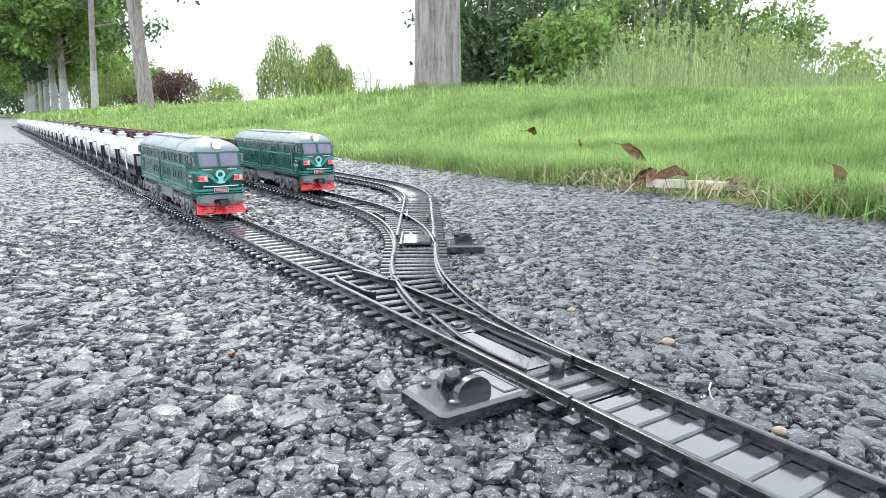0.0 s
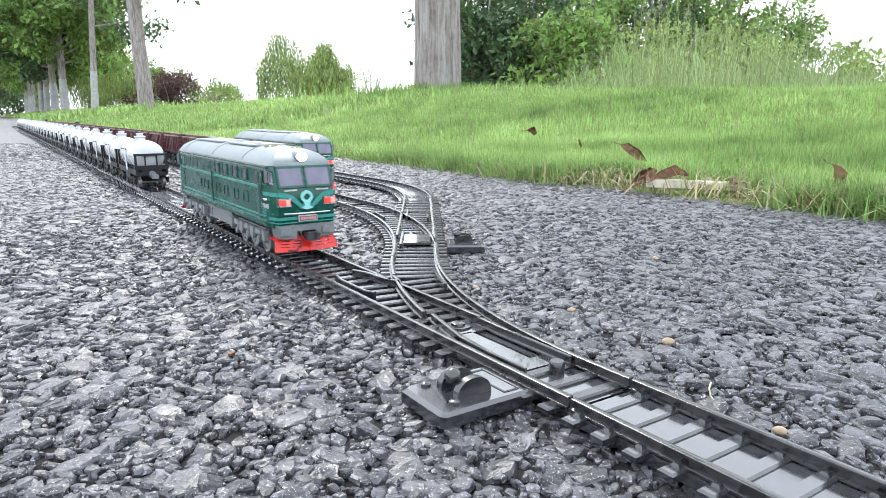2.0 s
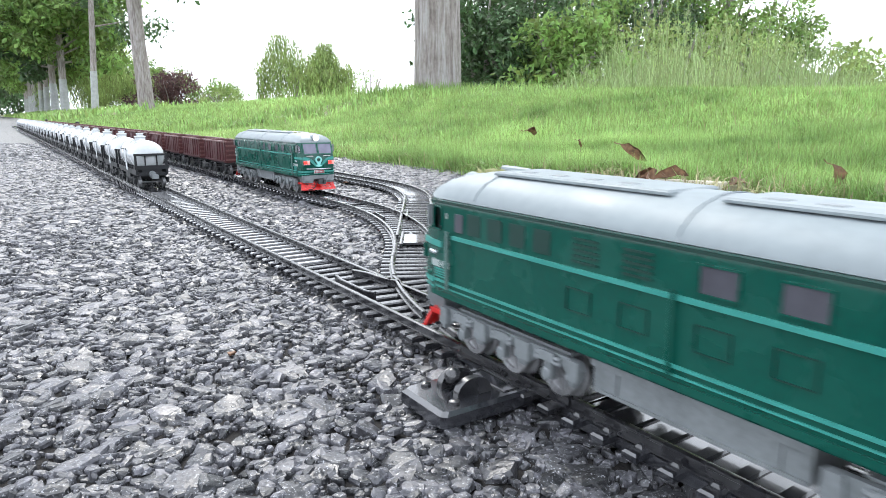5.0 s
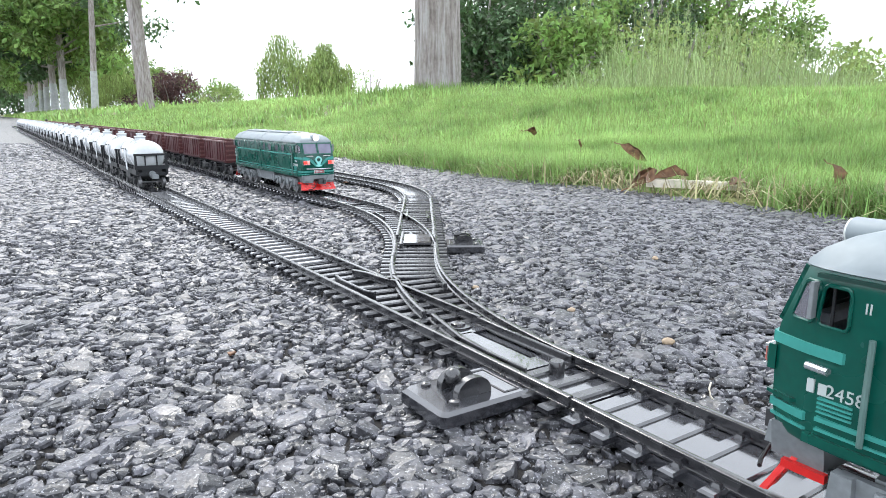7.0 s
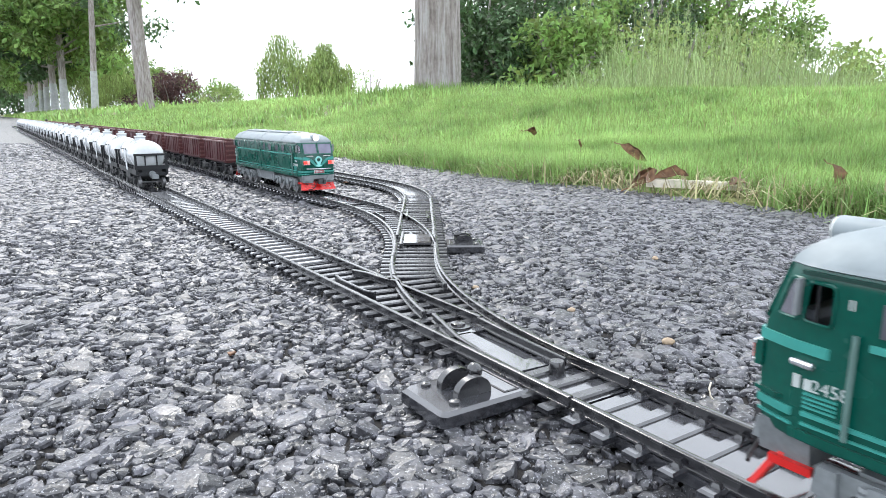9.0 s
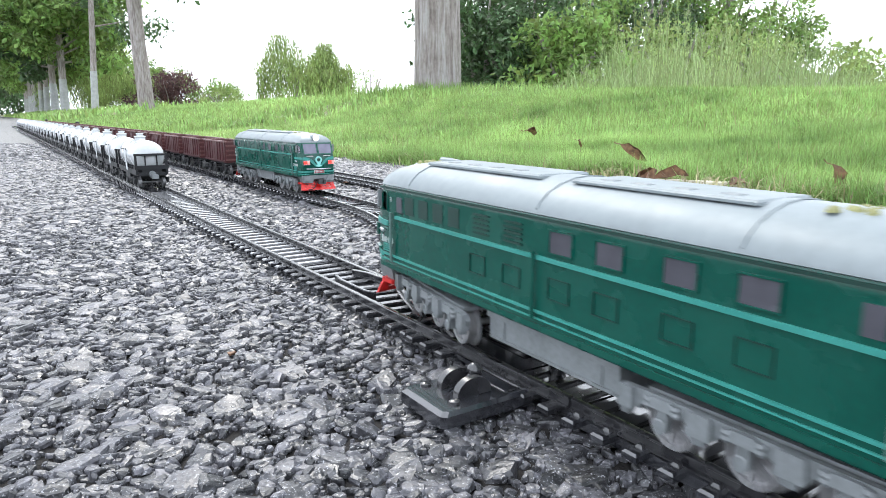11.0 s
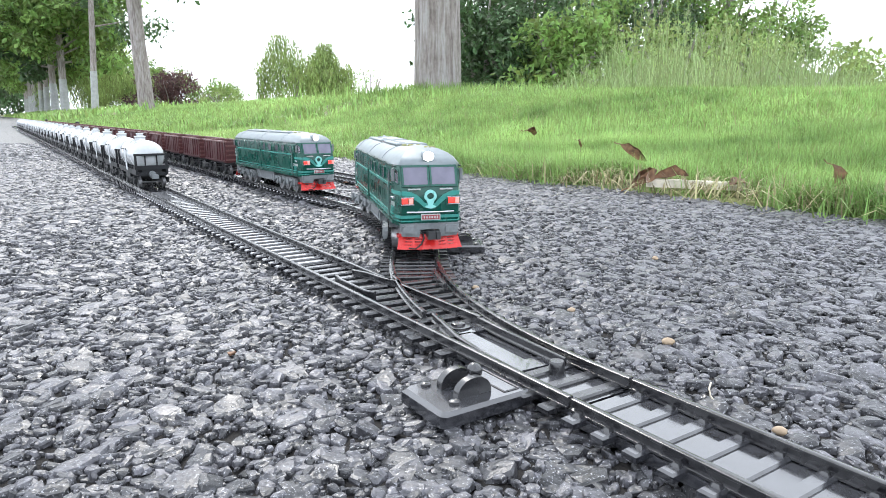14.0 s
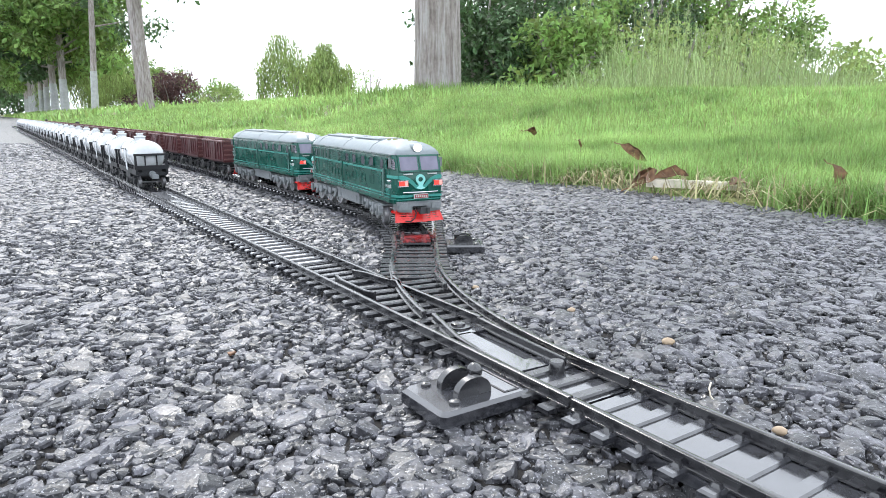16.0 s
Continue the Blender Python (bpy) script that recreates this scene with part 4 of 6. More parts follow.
def locomotive(label):
    t = thing("locomotive", (0, 0, 0), label, "locomotive", "green locomotives")
    # green shell
    ring = [(-0.0188, 0.0160), (-0.0194, 0.0175)] + [(-HALF_W, z) for z in (0.021, 0.028, 0.034, 0.0385, 0.0404, 0.0472, 0.049)]
    ring = ring + [(-0.0186, 0.0505)] + [(0.0186, 0.0505)] + [(-y, z) for y, z in reversed(ring)]
    body = part("body", hull(ring, COLS, holes=CAB_HOLES), GREEN, t, "dark green locomotive body", smooth=35)
    # roof shell
    half = [(-0.0192, 0.0494), (-0.0199, 0.0497), (-0.0196, 0.0508), (-0.0180, 0.0535), (-0.0152, 0.0562), (-0.0110, 0.0585), (-0.0055, 0.0602)]
    rr = half + [(0.0, 0.0607)] + [(-y, z) for y, z in reversed(half)]
    roof = part("roof", hull(rr, COLS, grow=0.0004), ROOF, t, "pale grey curved roof", smooth=50)
    # roof hatches, seams, vents
    for x, l, w, h in ((-0.050, 0.070, 0.020, 0.0006), (0.030, 0.060, 0.020, 0.0005)):
        part("roof_hatch", Build().slab((x, 0, 0.0601), (l, w, h + 0.0008), 0.0006), ROOF, roof, smooth=0)
    for x in (-0.083, -0.004, 0.064):
        seam = Build()
        pts = [(x, y, z + 0.0002) for y, z in rr[2:-2]]
        seam.tube(pts, 0.00025, 5)
        part("roof_seam", seam, ROOF, roof, smooth=0)
    for x in (-0.074, -0.060, -0.046, -0.032, 0.010, 0.022, 0.036, 0.050):
        v = Build().slab((x, -0.0045, 0.0606), (0.0055, 0.0034, 0.0010), 0.0004)
        part("roof_vent", v, DARK_ROOF, roof, smooth=0)
    for x in (-0.092, -0.088):
        part("air_horn", Build().lathe((x, 0.004, 0.0600), "x", [(-0.006, 0.0016), (0.004, 0.0011)], 10), ROOF, roof, smooth=30)
    rng = random.Random(5)
    for cx, cy in ((0.078, -0.004), (0.088, 0.003), (-0.098, -0.002)):
        fl = Build()
        for i in range(10):
            a, r = rng.uniform(0, 6.28), rng.uniform(0, 0.0055)
            fl.lathe((cx + r * math.cos(a), cy + r * math.sin(a), 0.0590 if abs(cx) > 0.085 else 0.0598), "z", [(0, 0.0013), (rng.uniform(0.0006, 0.0011), 0.0010), (0.0014, 0.0004)], 7)
        part("moss_tuft", fl, MOSS, roof, "yellow-green tuft stuck on the roof", smooth=60)
    # floor and underframe
    part("underframe", Build().box((0, 0, 0.0162), (0.212, 0.0330, 0.0022)), DARK, t, smooth=0)
    tank = Build()
    tank.slab((0, 0, 0.0112), (0.0600, 0.0344, 0.0104), 0.0008)
    for sgn in (-1, 1):
        tank.box((0, sgn * 0.0175, 0.0150), (0.0610, 0.0012, 0.0026))
        tank.box((0, sgn * 0.0172, 0.0068), (0.0590, 0.0010, 0.0008))
        for x in (-0.0215, 0.0235):
            tank.box((x, sgn * 0.0174, 0.0110), (0.0006, 0.0008, 0.0070))
    part("fuel_tank", tank, GREY, t, "grey plain-sided fuel tank", smooth=0)
    for sgn in (-1, 1):
        y = sgn * HALF_W
        o = y + sgn * 0.00035

        def strip(name, x0, x1, z0, z1, mt, depth=0.0007):
            c, s = along_side(x0, x1, z0, z1, y - sgn * 0.0006, y + sgn * depth)
            return part(name, Build().box(c, s), mt, body, smooth=0)

        strip("upper_band", -0.095, 0.095, 0.0384, 0.0395, CYAN)
        strip("lower_band", -0.106, 0.106, 0.0223, 0.0231, CYAN)
        strip("lower_band", -0.106, 0.106, 0.0202, 0.0207, CYAN, 0.0005)
        strip("sill_rail", -0.108, 0.108, 0.0172, 0.0190, GREEN, 0.0009)
        # gutter in the shaded green: shade below the roof edge is in its colour
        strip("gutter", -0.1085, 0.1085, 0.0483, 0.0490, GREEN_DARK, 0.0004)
        for x in (-0.0972, -0.0035, 0.0972):
            hr = Build().tube([(x, y + sgn * 0.0012, 0.0405), (x, y + sgn * 0.0014, 0.0300), (x, y + sgn * 0.0012, 0.0205)], 0.0006, 8)
            part("handrail", hr, GREEN if x > -0.05 and x < 0.05 else HANDRAIL, body, smooth=40)
        # windows
        for x in (0.0075, 0.0265, 0.0490, 0.0690):
            w = strip("window", x - 0.0047, x + 0.0047, 0.0410, 0.0462, DULL_PANE, 0.0003)
            f = Build()
            for x0, x1, z0, z1 in ((x - 0.0051, x + 0.0051, 0.0462, 0.0466), (x - 0.0051, x + 0.0051, 0.0406, 0.0410), (x - 0.0051, x - 0.0047, 0.0410, 0.0462), (x + 0.0047, x + 0.0051, 0.0410, 0.0462)):
                c, s = along_side(x0, x1, z0, z1, y, y + sgn * 0.0006)
                f.box(c, s)
            part("window_frame", f, GREEN, w, smooth=0)
        for x in (-0.083, -0.072, -0.061, -0.050):
            strip("window", x - 0.0036, x + 0.0036, 0.0408, 0.0466, GREEN_DARK, 0.0002)
        for x in (0.0915, -0.0915):
            strip("window", x - 0.0022, x + 0.0022, 0.0408, 0.0460, DULL_PANE, 0.0003)
        for x in (-0.0325, -0.0150):
            lv = Build()
            for i in range(5):
                c, s = along_side(x - 0.0046, x + 0.0046, 0.0408 + 0.0013 * i, 0.0413 + 0.0013 * i, y - sgn * 0.0004, y + sgn * 0.0005)
                lv.box(c, s)
            part("louvre", lv, GREEN_DARK, body, smooth=0)
        for x in (-0.0345, -0.0155, 0.0070, 0.0258, 0.0490, 0.0690):
            f = Build()
            for x0, x1, z0, z1 in ((x - 0.0046, x + 0.0046, 0.0342, 0.0345), (x - 0.0046, x + 0.0046, 0.0277, 0.0280), (x - 0.0046, x - 0.0043, 0.0280, 0.0342), (x + 0.0043, x + 0.0046, 0.0280, 0.0342)):
                c, s = along_side(x0, x1, z0, z1, y - sgn * 0.0004, y + sgn * 0.0004)
                f.box(c, s)
            part("access_panel", f, GREEN_DARK, body, smooth=0)
        # cab side windows, door outline, chrome grab handles
        for e in (-1, 1):
            for z0, z1, c0, c1 in CAB_HOLES:
                loop = []
                for c, z in ((c0, z0), (c1, z0), (c1, z1), (c0, z1)):
                    inw = taper(c)
                    loop.append(Vector((e * reach(z, c), (y + sgn * 0.0002) * inw, z)))
                soft_loop = []
                for i in range(4):
                    p0, p1, p2 = loop[i - 1], loop[i], loop[(i + 1) % 4]
                    soft_loop += [p1 + (p0 - p1) * 0.16, p1 + (p0 - p1) * 0.05 + (p2 - p1) * 0.05, p1 + (p2 - p1) * 0.16]
                fr = Build().tube(soft_loop + [soft_loop[0]], 0.00036, 6)
                rim = part("cab_window_rim", fr, GREEN, body, smooth=40)
                if c0 > 0.935:
                    back = [q - Vector((0, sgn * 0.0006, 0)) for q in loop]
                    gl = Build().add(loop + back, [(0, 1, 2, 3), (7, 6, 5, 4)] + [(i, (i + 1) % 4, 4 + (i + 1) % 4, 4 + i) for i in range(4)])
                    part("pane", gl, PANE, rim, smooth=0)
                else:
                    mid_x = e * reach(0.044, c0 + 0.62 * (c1 - c0))
                    part("sliding_sash", Build().box((mid_x, y - sgn * 0.0012, 0.0438), (0.0005, 0.0005, 0.0068)), DARK, rim, smooth=0)
            bar = Build().tube([(e * 0.1045, y * taper(0.896) + sgn * 0.0006, 0.0328), (e * 0.1090, y * taper(0.934) + sgn * 0.0006, 0.0328)], 0.0008, 8)
            part("grab_handle", bar, SILVER, body, "chrome grab handle", smooth=40)
            for i in range(4):
                z = 0.0228 + 0.0009 * i
                strip("cab_louvre", e * 0.0995, e * 0.1060, z + 0.0012, z + 0.0016, CYAN, 0.0004)
            for i, w in enumerate((0.0014, 0.0016)):
                strip("script_bar", e * (0.1085 - 0.0022 * i), e * (0.1085 - 0.0022 * i - w), 0.0275, 0.0302 - 0.0004 * i, WHITE, -0.0001)
            turn = 0 if sgn < 0 else math.pi
            m = Matrix.Translation((e * 0.1012, y + sgn * 0.00005, 0.0276)) @ Matrix.Rotation(turn, 4, "Z") @ Matrix.Rotation(math.pi / 2, 4, "X")
            text_mesh("2458", 0.0035, WHITE, body, m, "running_number")
            m2 = Matrix.Translation((e * 0.0990, y + sgn * 0.00005, 0.0440)) @ Matrix.Rotation(turn, 4, "Z") @ Matrix.Rotation(math.pi / 2, 4, "X")
            text_mesh("I" if e > 0 else "II", 0.0028, WHITE, body, m2, "end_mark")
    loco_end(body, 1, True, RED_LAMP, WHITE_LAMP)
    loco_end(body, -1, False, RED_LAMP_OFF, RED_LAMP_OFF)
    bogie(t, 0.0675)
    bogie(t, -0.0675)
    # the toy is a little shorter and lower than its drawing
    for o in t.children_recursive:
        o.location.x *= SHORT
        if o.type == "MESH" and not o.name.startswith("wheelset"):
            running = o.name.startswith("bogie")
            text = o.name.startswith(("running_number", "end_mark"))
            if text:
                o.location.z = rise(o.location.z)
                continue
            for v in o.data.vertices:
                v.co.x *= SHORT
                if not running:
                    v.co.z = rise(v.co.z)
    return t


COUPLER = material("charcoal_coupler_plastic", (0.035, 0.036, 0.038), 0.5, var=0.2, scale=500)
# opaque pane; the look of a lit cab is put into its lilac
PANE_LIT = material("milky_windscreen", (0.105, 0.10, 0.15), 0.1, var=0.25, scale=120, bump=0, spec=0.8)
LAMP_OFF = material("unlit_lamp_lens", (0.6, 0.62, 0.6), 0.15, var=0.05, scale=400, bump=0)
RED_LAMP_OFF = material("unlit_marker_lens", (0.45, 0.12, 0.10), 0.2, var=0.1, scale=400, bump=0)
PLATE_RED = material("dark_red_plate", (0.30, 0.05, 0.06), 0.4, var=0.1, scale=400, bump=0)
WING_WHITE = material("pale_turquoise_emblem", (0.25, 0.62, 0.58), 0.4, var=0.06, scale=400, bump=0)
DULL_PANE = material("dull_window_film", (0.075, 0.075, 0.09), 0.25, var=0.15, scale=200, bump=0)
HANDRAIL = material("grey_green_handrail", (0.10, 0.17, 0.155), 0.4, var=0.1, scale=500)
DARK_ROOF = material("roof_vent_grey", (0.16, 0.18, 0.19), 0.5, var=0.15, scale=400, bump=0)

loco_1 = locomotive("dark green toy diesel locomotive running light on the track")
loco_2 = copy_thing(loco_1, pose(0, 0, 0))
tagged(loco_2, "dark green toy diesel locomotive coupled before maroon wagons")
# ---- wagons ----
def wagon_bogie(parent, x0, name="bogie"):
    b = Build()
    for sgn in (-1, 1):
        y = sgn * 0.0160
        b.plate([(-0.0165, 0.0105), (0.0165, 0.0105), (0.0165, 0.0080), (0.0060, 0.0048), (-0.0060, 0.0048), (-0.0165, 0.0080)], "y", min(y, y + sgn * 0.0018), max(y, y + sgn * 0.0018))
        for x in (-0.0105, 0.0105):
            b.box((x, y + sgn * 0.0016, 0.0066), (0.0045, 0.0022, 0.0045), 0.85)
        b.lathe((0, y + sgn * 0.0012, 0.0052), "z", [(0, 0.0018), (0.0015, 0.0020), (0.003, 0.0016), (0.0045, 0.0020)], 8)
    b.box((0, 0, 0.0105), (0.0100, 0.0330, 0.0035))
    bg_ = part(name, b, DARK, parent, smooth=25, at=(x0, 0, 0))
    for x in (-0.0105, 0.0105):
        w = Build()
        for sgn in (-1, 1):
            w.lathe((x, sgn * HALF, 0.0058), "y", [(-sgn * 0.0024, 0.0016), (-sgn * 0.0020, 0.0070), (-sgn * 0.0012, 0.0070), (-sgn * 0.0009, 0.0058), (sgn * 0.0016, 0.0057), (sgn * 0.0014, 0.0042), (sgn * 0.0008, 0.0040), (sgn * 0.0014, 0.0014)], 16)
        w.lathe((x, 0, 0.0058), "y", [(-0.0125, 0.0012), (0.0125, 0.0012)], 8)
        part("wheelset", w, WHEEL_DARK, bg_, smooth=30)
    return bg_


def couplers(parent, half, z=0.0128):
    for e in (-1, 1):
        c = Build().box((e * (half + 0.004), 0, z), (0.0100, 0.0042, 0.0032))
        c.box((e * (half + 0.0095), e * 0.0012, z), (0.0034, 0.0068, 0.0046), 0.9)
        part("coupler", c, GREY if e > 0 else DARK, parent, smooth=0)


WHEEL_DARK = material("dark_wagon_wheel", (0.16, 0.16, 0.165), 0.32, metal=0.5, var=0.25, scale=600)
TANK_HALF = 0.0570


def tank_wagon():
    t = thing("tank_wagon", (0, 0, 0), "white toy tank wagon with black frame on the track", "tank wagon", "tank wagons of the train")
    h, r, zc = TANK_HALF - 0.004, 0.0168, 0.0340
    prof = [(-h, 0.003), (-h + 0.0008, 0.0075), (-h + 0.0026, 0.0115), (-h + 0.0056, 0.0146), (-h + 0.0105, r)]
    for x in (-0.030, 0.0, 0.030):
        prof += [(x - 0.0008, r), (x - 0.0006, r + 0.0004), (x + 0.0006, r + 0.0004), (x + 0.0008, r)]
    prof += [(-a, q) for a, q in reversed(prof[:5])]
    part("tank", Build().lathe((0, 0, zc), "x", prof, 32), TANK, t, "white cylindrical tank", smooth=35)
    d = Build().lathe((0, 0, zc + r - 0.001), "z", [(0, 0.0058), (0.0036, 0.0058), (0.0042, 0.0066), (0.0052, 0.0064), (0.0058, 0.0036), (0.0072, 0.0034), (0.0076, 0.0044), (0.0084, 0.0040)], 18)
    part("dome", d, TANK, t, "white filling dome", smooth=35)
    for x in (-0.0165, 0.0165):
        part("hatch", Build().lathe((x, 0, zc + r - 0.0006), "z", [(0, 0.0030), (0.0012, 0.0030), (0.0016, 0.0022)], 12), TANK, t, smooth=35)
    f = Build().box((0, 0, 0.0148), (2 * TANK_HALF, 0.0300, 0.0034))
    for sgn in (-1, 1):
        f.box((0, sgn * 0.0156, 0.0172), (2 * TANK_HALF, 0.0022, 0.0054))
        for i in range(7):
            f.box((-0.042 + 0.014 * i, sgn * 0.0152, 0.0212), (0.0030, 0.0030, 0.0050), 0.7)
        f.box((0, sgn * 0.0140, 0.0116), (0.030, 0.0040, 0.0060))
    for x in (-0.036, 0.036):
        f.box((x, 0, 0.0178), (0.008, 0.0300, 0.0040), 0.8)
    part("frame", f, DARK, t, smooth=0)
    for sgn in (-1, 1):
        st = Build().tube([(-0.004, sgn * 0.0175, 0.0410), (0.012, sgn * 0.0185, 0.0180)], 0.0006, 6)
        st.tube([(0.001, sgn * 0.0178, 0.0410), (0.017, sgn * 0.0188, 0.0180)], 0.0006, 6)
        for i in range(5):
            k = (i + 0.5) / 5
            st.tube([(-0.004 + 0.016 * k, sgn * 0.0182, 0.0410 - 0.023 * k), (0.001 + 0.016 * k, sgn * 0.0184, 0.0410 - 0.023 * k)], 0.0004, 5)
        part("ladder", st, TANK, t, smooth=30)
        part("walkway", Build().box((-0.010, sgn * 0.0172, 0.0405), (0.016, 0.0035, 0.0012)), DARK, t, smooth=0)
    # black end platform with railing
    for e in (1, -1):
        p = Build()
        x = e * (TANK_HALF - 0.002)
        p.box((x, 0, 0.0222), (0.0040, 0.0350, 0.0042))
        p.box((x, 0, 0.0168), (0.0030, 0.0200, 0.0066))
        for y in (-0.0158, 0.0158):
            p.box((x, y, 0.0290), (0.0020, 0.0024, 0.0130))
        p.box((x, 0, 0.0362), (0.0040, 0.0350, 0.0022))
        for y in (-0.0060, 0.0060):
            p.box((x, y, 0.0295), (0.0014, 0.0014, 0.0130))
        part("end_platform", p, DARK, t, "black end platform with railing", smooth=0)
        part("drawbar_box", Build().lathe((x + e * 0.003, 0, 0.0148), "x", [(-0.003, 0.0040), (0.003, 0.0034)], 12), GREY, t, smooth=30)
    couplers(t, TANK_HALF)
    for x in (-0.0375, 0.0375):
        wagon_bogie(t, x)
    return t


GON_HALF = 0.0525


def open_wagon():
    t = thing("open_wagon", (0, 0, 0), "maroon toy open goods wagon with ribbed sides", "goods wagon", "maroon wagons of the train")
    w, z0, z1, th = 0.0176, 0.0180, 0.0440, 0.0010
    part("floor", Build().box((0, 0, 0.0172), (2 * GON_HALF, 2 * w, 0.0020)), WAGON, t, smooth=0)
    for sgn in (-1, 1):
        s = Build().box((0, sgn * (w - th / 2), (z0 + z1) / 2), (2 * GON_HALF, th, z1 - z0))
        side = part("side_wall", s, WAGON, t, smooth=0)
        for i in range(9):
            x = -GON_HALF + 0.0022 + (2 * GON_HALF - 0.0044) * i / 8
            part("rib", Build().box((x, sgn * (w + 0.0006), (z0 + z1) / 2), (0.0020, 0.0014, z1 - z0 - 0.001), 0.9), WAGON, side, smooth=0)
        part("top_rail", Build().box((0, sgn * w, z1), (2 * GON_HALF + 0.001, 0.0030, 0.0018)), WAGON_EDGE, side, smooth=0)
        part("sill", Build().box((0, sgn * (w + 0.0002), z0), (2 * GON_HALF, 0.0024, 0.0022)), WAGON, side, smooth=0)
        part("door_panel", Build().box((0, sgn * (w + 0.0003), 0.0305), (0.0200, 0.0012, 0.0230)), WAGON, side, smooth=0)
    for e in (-1, 1):
        s = part("end_wall", Build().box((e * (GON_HALF - th / 2), 0, (z0 + z1) / 2), (th, 2 * w - 0.002, z1 - z0)), WAGON, t, smooth=0)
        for z in (0.0200, 0.0262, 0.0324, 0.0386):
            part("rib", Build().box((e * (GON_HALF + 0.0006), 0, z), (0.0016, 2 * w, 0.0022)), WAGON_EDGE, s, smooth=0)
        part("top_rail", Build().box((e * GON_HALF, 0, z1), (0.0030, 2 * w, 0.0018)), WAGON_EDGE, s, smooth=0)
    part("frame", Build().box((0, 0, 0.0145), (2 * GON_HALF + 0.008, 0.0200, 0.0044)), DARK, t, smooth=0)
    part("load_liner", Build().box((0, 0, 0.0188), (2 * GON_HALF - 0.003, 2 * w - 0.003, 0.0016)), DARK, t, smooth=0)
    couplers(t, GON_HALF)
    for x in (-0.0375, 0.0375):
        wagon_bogie(t, x)
    return t


def rail_pose(legs, d, reach=0.0646):
    """The pose of a vehicle whose middle is d along a route: its two bogies stand on the rails."""
    s0, n0, a0 = on(legs, d - reach)
    s1, n1, a1 = on(legs, d + reach)
    turn = math.atan2(n1 - n0, s1 - s0)
    c = W((s0 + s1) / 2, (n0 + n1) / 2, RAIL_Z)
    return Matrix.Translation(c) @ Matrix.Rotation(radians(AZ) - turn + math.pi, 4, "Z"), turn, a0, a1


TANK_STEP = 0.1315
TANK_FRONT = 0.7920
tank = tank_wagon()
tank.matrix_basis = rail_pose(MAIN, TANK_FRONT + TANK_HALF, 0.04)[0]
tanks = [tank] + [copy_thing(tank, rail_pose(MAIN, TANK_FRONT + TANK_HALF + i * TANK_STEP, 0.04)[0]) for i in range(1, 30)]

GON_STEP = 0.1340
GON_FRONT = 0.9290
gondola = open_wagon()
gondola.matrix_basis = rail_pose(TO_SECOND, GON_FRONT + GON_HALF, 0.04)[0]
gondolas = [gondola] + [copy_thing(gondola, rail_pose(TO_SECOND, GON_FRONT + GON_HALF + i * GON_STEP, 0.04)[0]) for i in range(1, 26)]
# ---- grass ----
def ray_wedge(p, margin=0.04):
    """True in the camera's wedge of view ahead, with a little to spare."""
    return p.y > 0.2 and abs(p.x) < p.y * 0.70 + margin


def blades_mesh(name, roots, heights, widths, rng, material, lean=0.5, droop=0.5):
    """Many bent, tapering blades from arrays of roots, heights and widths."""
    k = len(roots)
    a = rng.uniform(0, 2 * np.pi, k)
    side = np.stack([np.cos(a), np.sin(a), np.zeros(k)], 1)
    fwd = np.stack([-np.sin(a), np.cos(a), np.zeros(k)], 1)
    l1 = rng.normal(0, lean, k)[:, None]
    l2 = l1 * (1 + droop * rng.uniform(0.2, 1.6, k)[:, None])
    h, w = heights[:, None], widths[:, None] / 2
    up = np.array([0, 0, 1.0])
    mid = roots + up * h * 0.55 + fwd * h * l1 * 0.42
    top = roots + up * h * (1 - 0.18 * np.abs(l2)) + fwd * h * l2 * 0.85
    v = np.stack([roots - side * w, roots + side * w, mid - side * w * 0.85, mid + side * w * 0.85, top], 1).reshape(-1, 3)
    base = (np.arange(k) * 5)[:, None, None]
    f = (base + np.array([[0, 1, 2], [1, 3, 2], [2, 3, 4]])[None]).reshape(-1, 3)
    return big_mesh(name, v, f, material)


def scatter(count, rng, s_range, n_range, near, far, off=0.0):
    """Bank places in a stretch, in the camera's view, between two distances from it."""
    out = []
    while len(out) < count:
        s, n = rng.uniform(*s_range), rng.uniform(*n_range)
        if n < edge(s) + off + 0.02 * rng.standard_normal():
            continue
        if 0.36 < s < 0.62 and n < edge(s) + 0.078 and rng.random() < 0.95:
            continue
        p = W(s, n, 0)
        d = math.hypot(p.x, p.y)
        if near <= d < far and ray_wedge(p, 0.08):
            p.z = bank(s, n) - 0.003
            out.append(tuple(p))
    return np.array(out)


